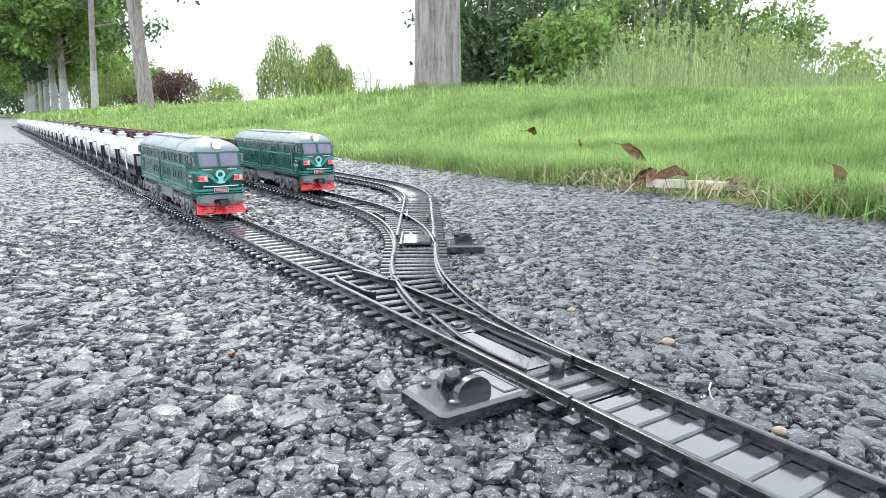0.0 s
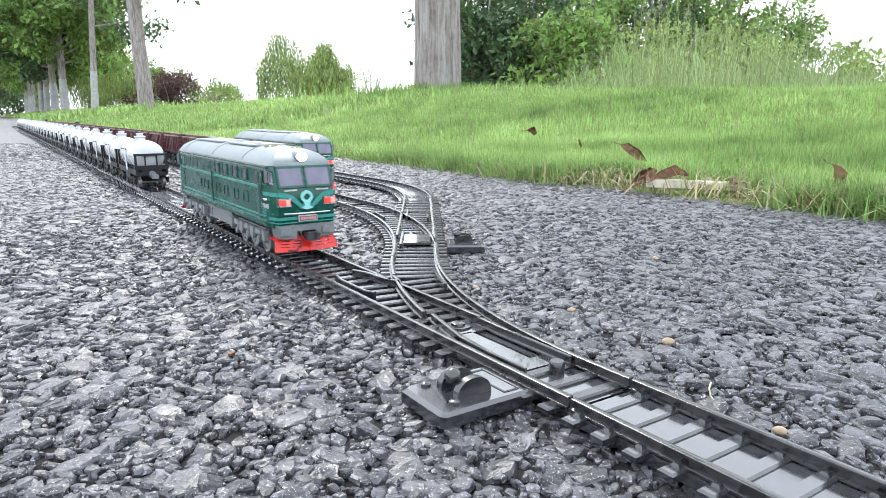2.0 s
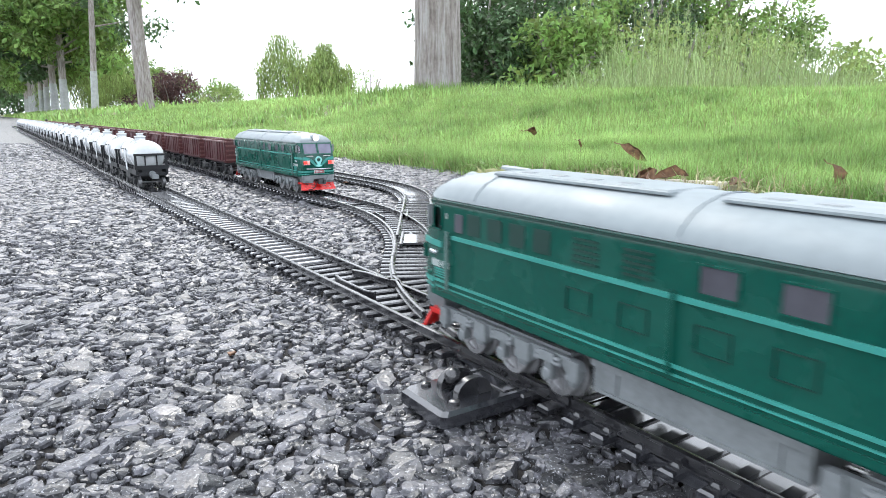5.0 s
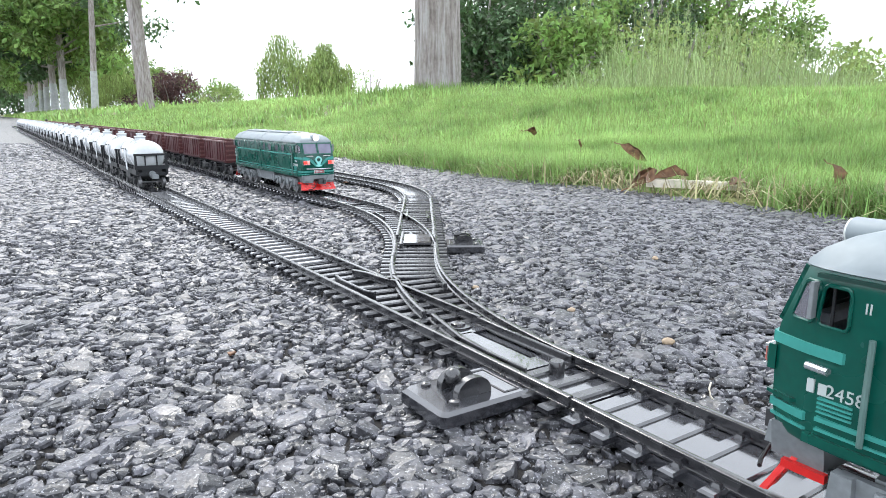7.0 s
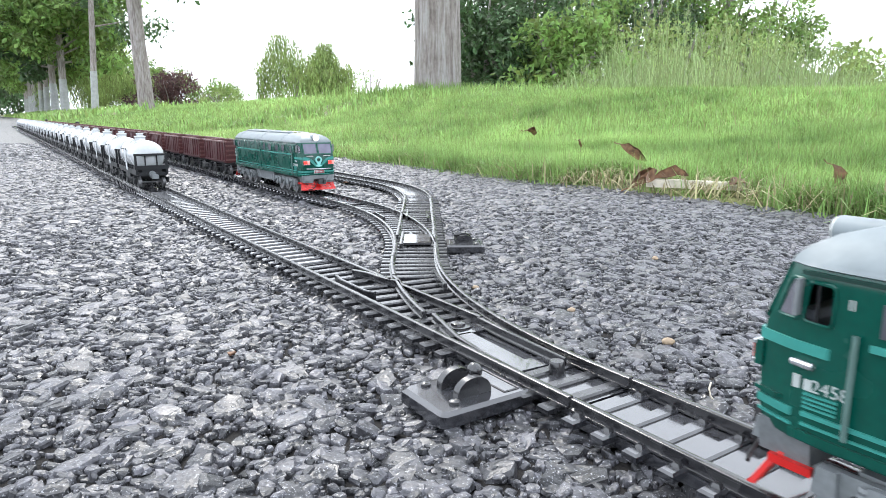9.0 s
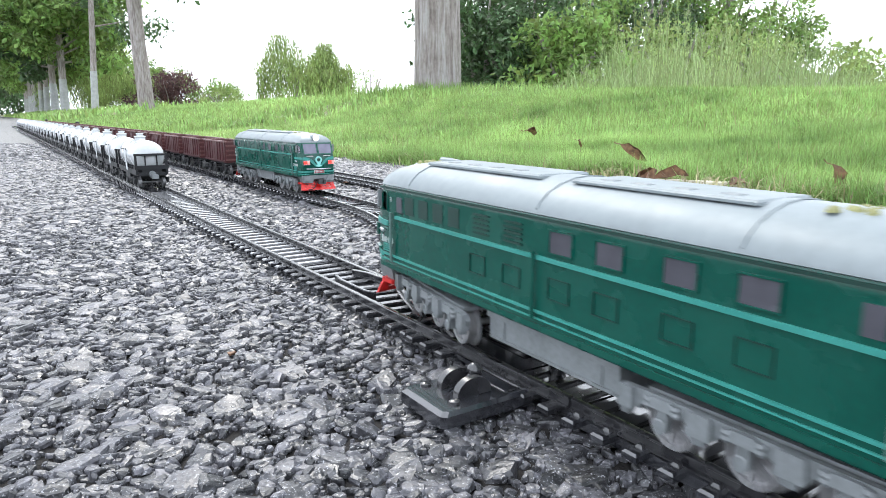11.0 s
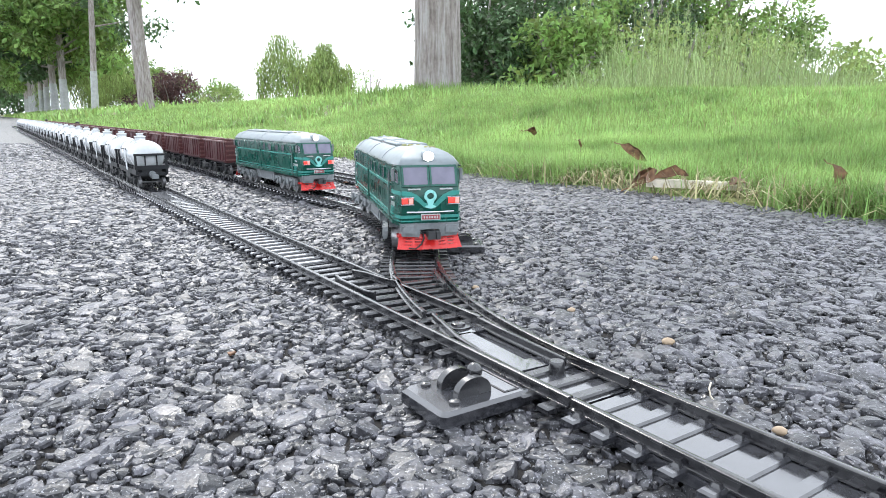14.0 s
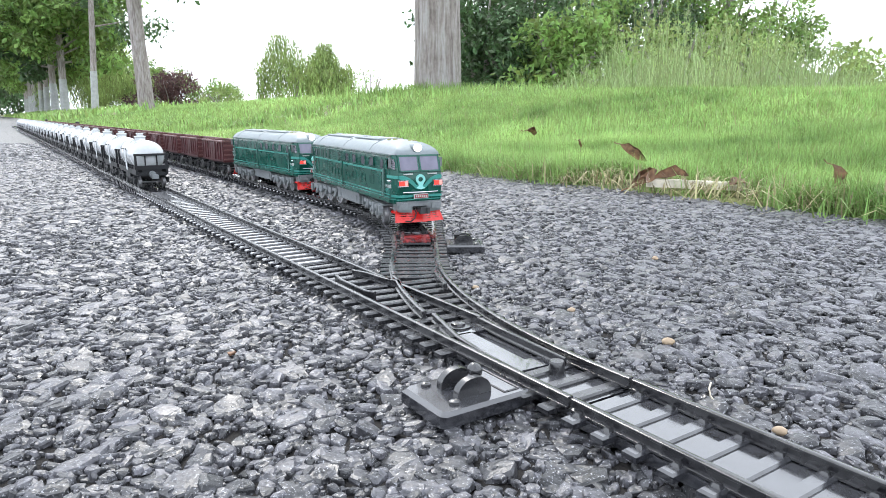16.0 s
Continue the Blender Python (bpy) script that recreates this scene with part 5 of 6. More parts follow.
def grass():
    rng = np.random.default_rng(3)
    t = thing("grass", W(1.5, 1.0, 0), "thick bright green grass on the roadside bank", "grass", kind="stuff")
    place = np.array(W(1.5, 1.0, 0))

    def lay(name, roots, hs, ws, mat_, lean=0.5, droop=0.6):
        ob = new(name, blades_mesh(name, roots - place, hs, ws, rng, mat_, lean, droop))
        ob.parent = t
        return tagged(ob, kind="stuff")

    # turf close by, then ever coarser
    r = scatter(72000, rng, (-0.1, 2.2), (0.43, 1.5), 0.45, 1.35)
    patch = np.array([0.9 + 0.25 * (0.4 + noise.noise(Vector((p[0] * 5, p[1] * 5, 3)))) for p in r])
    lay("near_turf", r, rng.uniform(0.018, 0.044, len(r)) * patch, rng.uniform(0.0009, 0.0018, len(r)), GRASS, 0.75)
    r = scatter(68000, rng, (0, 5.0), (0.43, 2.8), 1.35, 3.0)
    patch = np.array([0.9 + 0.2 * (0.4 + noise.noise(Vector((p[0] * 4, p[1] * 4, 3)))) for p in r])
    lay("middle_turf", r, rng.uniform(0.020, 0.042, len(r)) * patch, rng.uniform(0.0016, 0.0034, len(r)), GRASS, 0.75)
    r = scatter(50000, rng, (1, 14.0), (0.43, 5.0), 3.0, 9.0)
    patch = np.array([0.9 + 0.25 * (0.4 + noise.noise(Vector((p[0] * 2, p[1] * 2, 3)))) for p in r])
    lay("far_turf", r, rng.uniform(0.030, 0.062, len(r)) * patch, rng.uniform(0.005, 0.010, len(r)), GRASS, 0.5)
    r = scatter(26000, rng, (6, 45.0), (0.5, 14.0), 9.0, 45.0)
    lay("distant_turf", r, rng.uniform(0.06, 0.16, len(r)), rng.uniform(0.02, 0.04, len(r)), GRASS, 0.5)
    # a tuft round the big trunk
    c = W(*TRUNK_SN, 0)
    q = rng.normal(0, 1, (2500, 2)) * np.array([0.24, 0.14])
    r = np.array([(c.x + a, c.y - 0.12 + b, bank((W(0, 0, 0) - ORIGIN).x + TRUNK_SN[0], TRUNK_SN[1]) - 0.02) for a, b in q])
    lay("trunk_tuft", r, rng.uniform(0.05, 0.12, len(r)), rng.uniform(0.003, 0.006, len(r)), GRASS, 0.45)
    # dry straw along the edge of the road
    out = []
    for i in range(1100):
        s = rng.uniform(0.0, 2.6) if i < 600 else rng.uniform(0.28, 0.70)
        n = edge(s) + rng.normal(0.025, 0.028)
        out.append(tuple(W(s, n, max(bank(s, n), -0.001) + rng.uniform(0, 0.006))))
    r = np.array(out)
    lay("dry_straw", r, rng.uniform(0.010, 0.034, len(r)), rng.uniform(0.0008, 0.0018, len(r)), DRY, 1.8, 0.3)
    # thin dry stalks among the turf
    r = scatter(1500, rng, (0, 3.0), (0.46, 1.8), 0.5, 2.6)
    lay("dry_stalks", r, rng.uniform(0.02, 0.05, len(r)), rng.uniform(0.0008, 0.0016, len(r)), DRY, 0.7)
    return t


def weeds():
    """Tall weeds with pale seed heads along the crest of the bank."""
    rng = np.random.default_rng(8)
    t = thing("tall_weeds", W(1.2, 3.0, bank(1.2, 3.0)), "tall rough weeds and grass with pale seed heads on the bank", "weeds", kind="stuff")
    place = np.array(t.location)

    def spread(count, lo, hi, d0, d1, thin):
        out = []
        while len(out) < count:
            x = rng.uniform(lo, hi)
            d = rng.uniform(d0, d1)
            p = Vector((x * d, d, 0))
            q = p - ORIGIN
            s, n = q.dot(U), q.dot(N)
            if rng.random() < thin(x):
                out.append((p.x, p.y, bank(s, n) - 0.01))
        return np.array(out)

    hump = lambda x: 0.16 + 0.84 * smooth((x - 0.13) / 0.16) * (1 - 0.55 * smooth((x - 0.46) / 0.16))
    r = spread(4200, 0.03, 0.72, 2.6, 5.0, hump)
    hs = 0.05 + 0.30 * rng.random(len(r)) ** 1.35 * np.array([hump(p[0] / p[1]) for p in r])
    ob = new("stems", blades_mesh("stems", r - place, hs, rng.uniform(0.0016, 0.0042, len(r)), rng, WEED, 0.75, 1.0))
    ob.parent = t
    tagged(ob, kind="stuff")
    # seed heads: short dry strokes at the tips of straight stalks
    r = spread(320, 0.12, 0.62, 2.6, 4.4, hump)
    v, f = [], []
    for p in r:
        h = rng.uniform(0.18, 0.40) * hump(p[0] / p[1])
        a, b = rng.normal(0, 0.10, 2)
        tip = np.array([p[0] + a * h, p[1] + b * h, p[2] + h])
        i = len(v)
        w = 0.0009
        v += [p - [w, 0, 0], p + [w, 0, 0], tip + [w, 0, 0], tip - [w, 0, 0]]
        f.append((i, i + 1, i + 2, i + 3))
        for _ in range(9):
            q = tip - np.array([a, b, 1]) * rng.uniform(0, 0.05)
            e = q + np.array([rng.normal(0, 0.008), rng.normal(0, 0.008), rng.uniform(0.004, 0.016)])
            i = len(v)
            v += [q - [0.0014, 0, 0], q + [0.0014, 0, 0], e + [0.0008, 0, 0], e - [0.0008, 0, 0]]
            f.append((i, i + 1, i + 2, i + 3))
    ob = new("seed_heads", big_mesh("seed_heads", np.array(v) - place, f, WEED))
    ob.parent = t
    tagged(ob, kind="stuff")
    return t


# ---- trees and shrubs ----
def leaves(name, centers, spread, per, size, rng, material, parent, slim=0.45, hang=0.0):
    """Folded leaves scattered in clumps round centres, all one crown."""
    c = np.repeat(np.asarray(centers, float), per, axis=0)
    k = len(c)
    g = rng.normal(0, 1, (k, 3))
    g /= np.maximum(1e-6, np.linalg.norm(g, axis=1))[:, None]
    p = c + g * np.asarray(spread) * (rng.random(k) ** 0.5)[:, None]
    d = rng.normal(0, 1, (k, 3))
    d[:, 2] -= hang
    d /= np.linalg.norm(d, axis=1)[:, None]
    q = np.cross(d, rng.normal(0, 1, (k, 3)))
    q /= np.linalg.norm(q, axis=1)[:, None]
    ln = (size * rng.uniform(0.6, 1.4, k))[:, None]
    fold = np.cross(d, q) * ln * 0.10
    v = np.stack([p, p + d * ln * 0.5 + q * ln * slim * 0.5 + fold, p + d * ln, p + d * ln * 0.5 - q * ln * slim * 0.5 + fold], 1).reshape(-1, 3)
    b = (np.arange(k) * 4)[:, None]
    f = (b[:, None] + np.array([[0, 1, 2], [0, 2, 3]])[None]).reshape(-1, 3)
    ob = new(name, big_mesh(name, v, f, material))
    ob.parent = parent
    return ob


def trunk_mesh(points, radii, rng, n=14, rough=0.05):
    b = Build()
    pts = []
    for p, r in zip(points, radii):
        for i in range(n):
            a = 2 * math.pi * i / n
            k = r * (1 + rough * noise.noise(Vector((math.cos(a) * 2, math.sin(a) * 2, p[2] * 1.5))) * 2)
            pts.append((p[0] + k * math.cos(a), p[1] + k * math.sin(a), p[2]))
    m = len(points)
    fs = [(j * n + i, j * n + (i + 1) % n, (j + 1) * n + (i + 1) % n, (j + 1) * n + i) for j in range(m - 1) for i in range(n)]
    return b.add(pts, fs + [tuple(range(n - 1, -1, -1)), tuple((m - 1) * n + i for i in range(n))])


def avenue_tree(s, n, dia, lean, height, crown_low, seed, lime=0.0, lobes=14, per=240, leaf=0.11, taper=0.55, crown_r=1.7, mat_=None, label=""):
    """A roadside tree: tapered trunk, limbs, and a ragged crown; lime is the height of the whitewash."""
    rng = np.random.default_rng(seed)
    p = W(s, n, bank(s, n) - 0.05)
    t = thing("tree", p, label or "tall roadside tree with grey-brown trunk and leafy crown", "tree", "roadside trees")
    ax, ay = lean
    steps = [0, 0.04, 0.12, 0.3, 0.6, 1.0, 1.5, 2.2, 3.0, 4.0, height]
    steps = [z for z in steps if z <= height]
    pts = [(ax * z, ay * z, z) for z in steps]
    rad = [dia / 2 * ((1.16 if z < 0.02 else 1.09 if z < 0.1 else 1.03 if z < 0.2 else 1.0) * (1 - taper * z / height)) for z in steps]
    part("trunk", trunk_mesh(pts, rad, rng), BARK, t, smooth=70)
    if lime:
        zz = [0.05, 0.3, 0.7, lime]
        part("whitewash", trunk_mesh([(ax * z, ay * z, z) for z in zz], [dia / 2 * (1 - taper * z / height) * 1.05 + 0.004 for z in zz], rng), LIME, t, "whitewashed lower trunk", smooth=70)
    centers = []
    for i in range(lobes):
        a = 2.4 * i + rng.uniform(-0.4, 0.4)
        z0 = crown_low + 0.25 + (height - crown_low) * (i / lobes) * 0.75
        r = crown_r * rng.uniform(0.55, 1.1) * (1 - 0.35 * i / lobes)
        end = (ax * z0 + r * math.cos(a), ay * z0 + r * math.sin(a), z0 + rng.uniform(-0.25, 0.9))
        limb = Build().tube([(ax * z0, ay * z0, z0), ((ax * z0 + end[0]) / 2, (ay * z0 + end[1]) / 2, (z0 + end[2]) / 2 + 0.18), end], [dia * 0.16, dia * 0.10, dia * 0.03], 6)
        part("limb", limb, BARK, t, smooth=60)
        for k in (0.5, 0.75, 1.0):
            centers.append((ax * z0 + (end[0] - ax * z0) * k, ay * z0 + (end[1] - ay * z0) * k, z0 + (end[2] - z0) * k + 0.1))
    crown = leaves("crown", centers, (0.5, 0.5, 0.38), per, leaf, rng, mat_ or LEAF, t, 0.5, 0.4)
    return t


def willow(x, d, height, width, seed, mat_, label, z0=0.0):
    """A willow: short trunk and a dome of hanging strands."""
    rng = np.random.default_rng(seed)
    p = Vector((x * d, d, 0.12))
    t = thing("willow", p, label, "willow", "distant willows")
    part("trunk", trunk_mesh([(0, 0, 0), (0.05, 0, height * 0.25), (0.1, 0, height * 0.6)], [0.22, 0.17, 0.08], rng), BARK, t, smooth=60)
    v, f = [], []
    for i in range(1500):
        a, r = rng.uniform(0, 2 * math.pi), math.sqrt(rng.random())
        cx, cy = r * width / 2 * math.cos(a), r * width / 2 * math.sin(a)
        lump = 0.80 + 0.62 * noise.noise(Vector((cx * 0.8, cy * 0.8, seed * 1.7))) + rng.uniform(-0.09, 0.07)
        top = min(height * 1.02, height * (1 - 0.30 * r ** 2.4) * lump)
        low = max(0.1, top - height * rng.uniform(0.25, 0.75) * (0.5 + 0.5 * r))
        z = top
        while z > low:
            i0 = len(v)
            ln = rng.uniform(0.14, 0.30) * height / 4
            w = rng.uniform(0.010, 0.026) * height / 4
            b = rng.uniform(0, math.pi)
            jx, jy = rng.normal(0, 0.06, 2)
            q = np.array([cx + jx, cy + jy, z])
            e = q + np.array([rng.normal(0, 0.05), rng.normal(0, 0.05), -ln])
            sd = np.array([math.cos(b), math.sin(b), 0]) * w
            v += [q, (q + e) / 2 + sd, e, (q + e) / 2 - sd]
            f += [(i0, i0 + 1, i0 + 2), (i0, i0 + 2, i0 + 3)]
            z -= ln * 0.75
    ob = new("crown", big_mesh("crown", np.array(v), f, mat_))
    ob.parent = t
    return t


def shrub(x, d, height, width, seed, mat_, label, lobes=12, per=260, leaf=0.07, stems=5, category="shrub", lift=0.0, slim=0.5, gap=0.28):
    """A shrub: a few stems that fork into ragged clumps of leaves."""
    rng = np.random.default_rng(seed)
    q = Vector((x * d, d, 0)) - ORIGIN
    p = Vector((x * d, d, bank(q.dot(U), q.dot(N)) - 0.03))
    t = thing("shrub" if category == "shrub" else "young_tree", p, label, category, "shrubs behind the bank" if category == "shrub" else "young trees")
    for i in range(stems):
        a = 2.4 * i
        e = (width * 0.3 * math.cos(a), width * 0.3 * math.sin(a), height * rng.uniform(0.6, 0.9))
        part("stem", Build().tube([(0.08 * math.cos(a), 0.08 * math.sin(a), 0), (e[0] * 0.4, e[1] * 0.4, e[2] * 0.5), e], [0.035, 0.024, 0.008], 6), BARK, t, smooth=60)
    centers = []
    for i in range(lobes):
        a, r = rng.uniform(0, 2 * math.pi), math.sqrt(rng.random())
        z = lift + (height - lift) * rng.uniform(0.08, 1.0) * (1 - 0.30 * r * r)
        centers.append((width / 2 * r * math.cos(a), width / 2 * r * math.sin(a), z))
    leaves("foliage", centers, (gap, gap, gap * 0.8), per, leaf, rng, mat_, t, slim, 0.3)
    return t


TRUNK_SN = (3.42, 2.10)
avenue_tree(3.42, 2.10, 0.272, (-0.006, 0.0), 7.0, 3.6, 21, lobes=12, per=160, leaf=0.13, taper=0.45, label="thick grey-brown tree trunk standing in bank grass")
avenue_tree(10.9, 1.82, 0.222, (-0.065, 0.05), 6.5, 1.75, 22, lobes=11, per=130, leaf=0.10, crown_r=1.3, taper=0.5, mat_=LEAF_DARK)
avenue_tree(18.2, 1.97, 0.150, (0.060, 0.0), 7.0, 1.75, 23, lime=1.0, lobes=13, per=150, leaf=0.12, crown_r=1.5, mat_=LEAF_DARK)
for i, (s, n, dia, lean) in enumerate(((25.0, 1.9, 0.24, 0.02), (28.5, 1.88, 0.25, 0.0), (32, 1.84, 0.21, 0.03), (36, 1.88, 0.24, 0.04), (41, 1.92, 0.36, 0.03), (48, 2.06, 0.42, 0.03), (56, 2.18, 0.49, 0.02))):
    avenue_tree(s, n, dia, (lean, 0.0), (5.0, 5.2, 5.6, 6.2, 6.8, 7.5, 8.0)[i], 1.35, 30 + i, lime=1.1, lobes=34, per=150, leaf=0.19, crown_r=2.6, mat_=LEAF_DARK if i in (1, 4) else LEAF, label="roadside tree with whitewashed lower trunk and dense crown")
# trees across the far end of the road
for i, (x, d, h, w) in enumerate(((-0.705, 62, 6.0, 7.0), (-0.66, 75, 5.0, 9.0), (-0.735, 48, 7.0, 6.0))):
    shrub(x, d, h, w, 50 + i, LEAF_DARK, "dark dense trees at the far end of the road", lobes=26, per=200, leaf=0.45, gap=1.2)
willow(-0.515, 33, 3.6, 4.6, 61, LEAF_PALE, "weeping willow with pale hanging strands behind the avenue")
willow(-0.455, 36, 3.2, 3.4, 64, LEAF_PALE, "weeping willow with pale hanging strands behind the avenue")
willow(-0.214, 38, 4.2, 4.4, 62, LEAF_PALE, "broad pale green willow beyond the bank")
willow(-0.162, 39, 3.9, 2.8, 63, LEAF_PALE, "broad pale green willow beyond the bank")
shrub(-0.398, 30, 1.75, 3.4, 71, LEAF_PURPLE, "purple-leaved shrub beyond the bank", lobes=40, per=170, leaf=0.11, gap=0.42)
shrub(-0.42, 36, 2.7, 3.2, 72, LEAF, "round green shrub behind the purple one", lobes=30, per=150, leaf=0.14, gap=0.5)
shrub(-0.345, 33, 1.6, 3.0, 73, LEAF, "green shrub beyond the bank", lobes=26, per=150, leaf=0.12, gap=0.42)
shrub(-0.325, 27, 1.0, 1.6, 74, LEAF_PALE, "yellow-green shrub beyond the bank", lobes=18, per=130, leaf=0.08, gap=0.3)
shrub(-0.30, 40, 1.9, 1.3, 75, LEAF, "thin young tree with sparse leaves", lobes=9, per=40, leaf=0.10, gap=0.3, category="young tree")
shrub(-0.105, 18, 1.25, 1.1, 76, LEAF, "thin young tree with sparse leaves", lobes=11, per=34, leaf=0.06, gap=0.18, category="young tree")
shrub(-0.075, 22, 1.1, 0.9, 77, LEAF, "thin young tree with sparse leaves", lobes=8, per=34, leaf=0.07, gap=0.2, category="young tree")
# thicket behind the crest
for i, (x, d, h, w, mt) in enumerate(((0.07, 7.2, 1.7, 1.5, LEAF_DARK), (0.14, 8.4, 2.3, 1.8, LEAF), (0.20, 7.4, 1.9, 1.4, LEAF), (0.27, 8.6, 2.2, 1.8, LEAF), (0.33, 9.2, 2.4, 1.8, LEAF),
                                      (0.39, 8.6, 2.0, 1.4, LEAF), (0.455, 9.0, 1.85, 1.2, LEAF), (0.10, 6.2, 0.8, 1.0, LEAF_DARK), (0.18, 5.6, 0.7, 0.9, LEAF), (0.24, 10.5, 2.6, 2.2, LEAF_DARK), (0.02, 9.5, 1.4, 1.0, LEAF), (0.06, 6.4, 1.1, 1.0, LEAF_DARK), (0.12, 6.6, 1.3, 1.1, LEAF_DARK), (0.30, 7.6, 1.2, 1.4, LEAF_DARK), (0.42, 7.9, 1.1, 1.4, LEAF), (0.50, 8.8, 1.1, 1.4, LEAF))):
    shrub(x, d, h, w, 80 + i, mt, "dense green shrub in the thicket behind the bank", lobes=36, per=120, leaf=0.056, gap=0.19)
for i, (x, d, h, w) in enumerate(((0.24, 6.2, 0.62, 1.1), (0.34, 6.5, 0.72, 1.2), (0.42, 6.8, 0.62, 1.2), (0.53, 7.0, 0.55, 1.2), (0.575, 9.0, 0.75, 1.4), (0.64, 8.5, 0.65, 1.2))):
    shrub(x, d, h, w, 100 + i, LEAF_PALE, "low yellow-green shrub behind the tall weeds", lobes=18, per=100, leaf=0.06, gap=0.2, stems=3)
for i, (x, d, h) in enumerate(((0.16, 7.8, 3.0), (0.29, 8.2, 3.2), (0.37, 8.8, 3.0), (0.40, 9.0, 3.0))):
    shrub(x, d, h, 1.2, 110 + i, LEAF, "slender tree rising from the thicket", lobes=14, per=80, leaf=0.085, gap=0.26, lift=1.2, stems=4, category="young tree")
grass()
weeds()
# ---- litter at the road's edge ----
def dead_leaf(place, size, turn, curl, seed, label):
    """A curled dead leaf: a bent, pointed blade with a midrib and a stalk."""
    rng = random.Random(seed)
    t = thing("dead_leaf", place, label, "dead leaf", "dead leaves")
    b, nx, ny = Build(), 9, 5
    pts = []
    for i in range(nx):
        u_ = i / (nx - 1)
        half = 0.36 * math.sin(math.pi * min(1, u_ * 1.02)) ** 0.7 * (1 + 0.12 * rng.uniform(-1, 1))
        for j in range(ny):
            w_ = (j / (ny - 1) - 0.5) * 2
            pts.append((size * (u_ - 0.5), size * half * w_ * math.cos(curl * abs(w_)), size * (0.10 + 0.30 * curl * w_ * w_ * half * 2 + 0.22 * math.sin(u_ * 3 + seed) * 0.5 + 0.03 * rng.uniform(-1, 1))))
    fs = [(i * ny + j, i * ny + j + 1, (i + 1) * ny + j + 1, (i + 1) * ny + j) for i in range(nx - 1) for j in range(ny - 1)]
    low = [(x, y, z - 0.0006) for x, y, z in pts]
    k = len(pts)
    rim = [j for j in range(ny)] + [i * ny + ny - 1 for i in range(1, nx)] + [(nx - 1) * ny + j for j in range(ny - 2, -1, -1)] + [i * ny for i in range(nx - 2, 0, -1)]
    fs += [tuple(k + q for q in reversed(f)) for f in fs] + [(rim[i], rim[(i + 1) % len(rim)], k + rim[(i + 1) % len(rim)], k + rim[i]) for i in range(len(rim))]
    b.add(pts + low, fs)
    part("leaf_blade", b, DEAD, t, smooth=60)
    part("stalk", Build().tube([pts[ny // 2], (-size * 0.62, 0, size * 0.05), (-size * 0.74, size * 0.05, 0)], size * 0.018, 5), DEAD, t, smooth=60)
    t.rotation_euler = turn
    return t


def on_bank(s, n, up=0.0):
    return W(s, n, max(bank(s, n), 0.0) + up)


def at_view(x, d):
    q = Vector((x * d, d, 0)) - ORIGIN
    return q.dot(U), q.dot(N)


for x, d, up, size, turn, curl, seed, lab in (
        (0.127, 1.20, 0.050, 0.036, (1.0, 0.2, 0.9), 1.3, 1, "curled dark brown leaf caught upright in the grass"),
        (0.201, 1.02, 0.042, 0.020, (1.1, 0.5, 0.9), 0.8, 2, "small dead brown leaf caught in the grass"),
        (0.282, 0.90, 0.034, 0.042, (0.6, 0.5, -0.6), 1.5, 3, "long curled dead leaf lying on the grass"),
        (0.300, 0.775, 0.010, 0.044, (0.35, -0.3, 0.5), 1.4, 4, "crumpled reddish-brown leaf at the road edge"),
        (0.338, 0.752, 0.014, 0.040, (0.2, 0.1, -0.2), 1.2, 5, "crumpled brown leaf lying on a lath"),
        (0.310, 0.755, 0.006, 0.036, (0.1, 0.3, 1.2), 1.3, 6, "crumpled reddish-brown leaf at the road edge"),
        (0.443, 0.73, 0.010, 0.026, (0.3, -0.2, 0.3), 0.6, 7, "pale dead leaf at the end of the lath"),
        (0.582, 0.66, 0.022, 0.032, (0.7, 1.1, 0.2), 1.6, 8, "withered brown leaf hanging in the grass"),
        (0.110, 0.98, 0.004, 0.022, (0.2, 0.1, 0.4), 0.6, 9, "pale dead leaf at the road edge")):
    s, n = at_view(x, d)
    dead_leaf(on_bank(s, n, up), size, turn, curl, seed, lab)

# pale lath half buried in the grass
s, n = at_view(0.378, 0.745)
lath = thing("lath", on_bank(s, n, 0.010), "pale weathered wooden lath lying at the road edge", "lath")
lath.rotation_euler = (0, 0.02, radians(-14))
lb = Build()
nn = 12
pts = []
for i in range(nn):
    x = -0.052 + 0.104 * i / (nn - 1)
    w = 0.0075 + 0.001 * math.sin(i * 1.7)
    pts += [(x, -w, -0.004), (x, w, -0.004), (x, w * 0.9, 0.0045 + 0.0006 * math.sin(i * 2.1)), (x, -w * 0.9, 0.0045 + 0.0006 * math.cos(i * 1.3))]
lb.add(pts, [(4 * i + j, 4 * i + (j + 1) % 4, 4 * i + 4 + (j + 1) % 4, 4 * i + 4 + j) for i in range(nn - 1) for j in range(4)] + [(0, 1, 2, 3), (4 * nn - 1, 4 * nn - 2, 4 * nn - 3, 4 * nn - 4)])
part("board", lb, SLAB, lath, smooth=0)

# bent straw, a scrap of leaf and pale pebbles on the asphalt
straw = thing("straw", W(0.1120, 0.0320, 0.0), "bent pale straw lying beside the track", "straw")
part("stem", Build().tube([(0, 0, 0.0004), (-0.001, 0.0015, 0.002), (-0.001, 0.003, 0.004), (0.0003, 0.005, 0.005)], 0.0003, 6), SLAB, straw, smooth=60)
for x, d, size, seed, lab in ((-0.333, 0.232, 0.0045, 11, "scrap of pale dead leaf on the asphalt"), (-0.145, 0.85, 0.010, 12, "dead leaf on the asphalt")):
    s, n = at_view(x, d)
    dead_leaf(W(s, n, 0.0006), size, (0.1, 0.1, seed), 0.5, seed, lab)


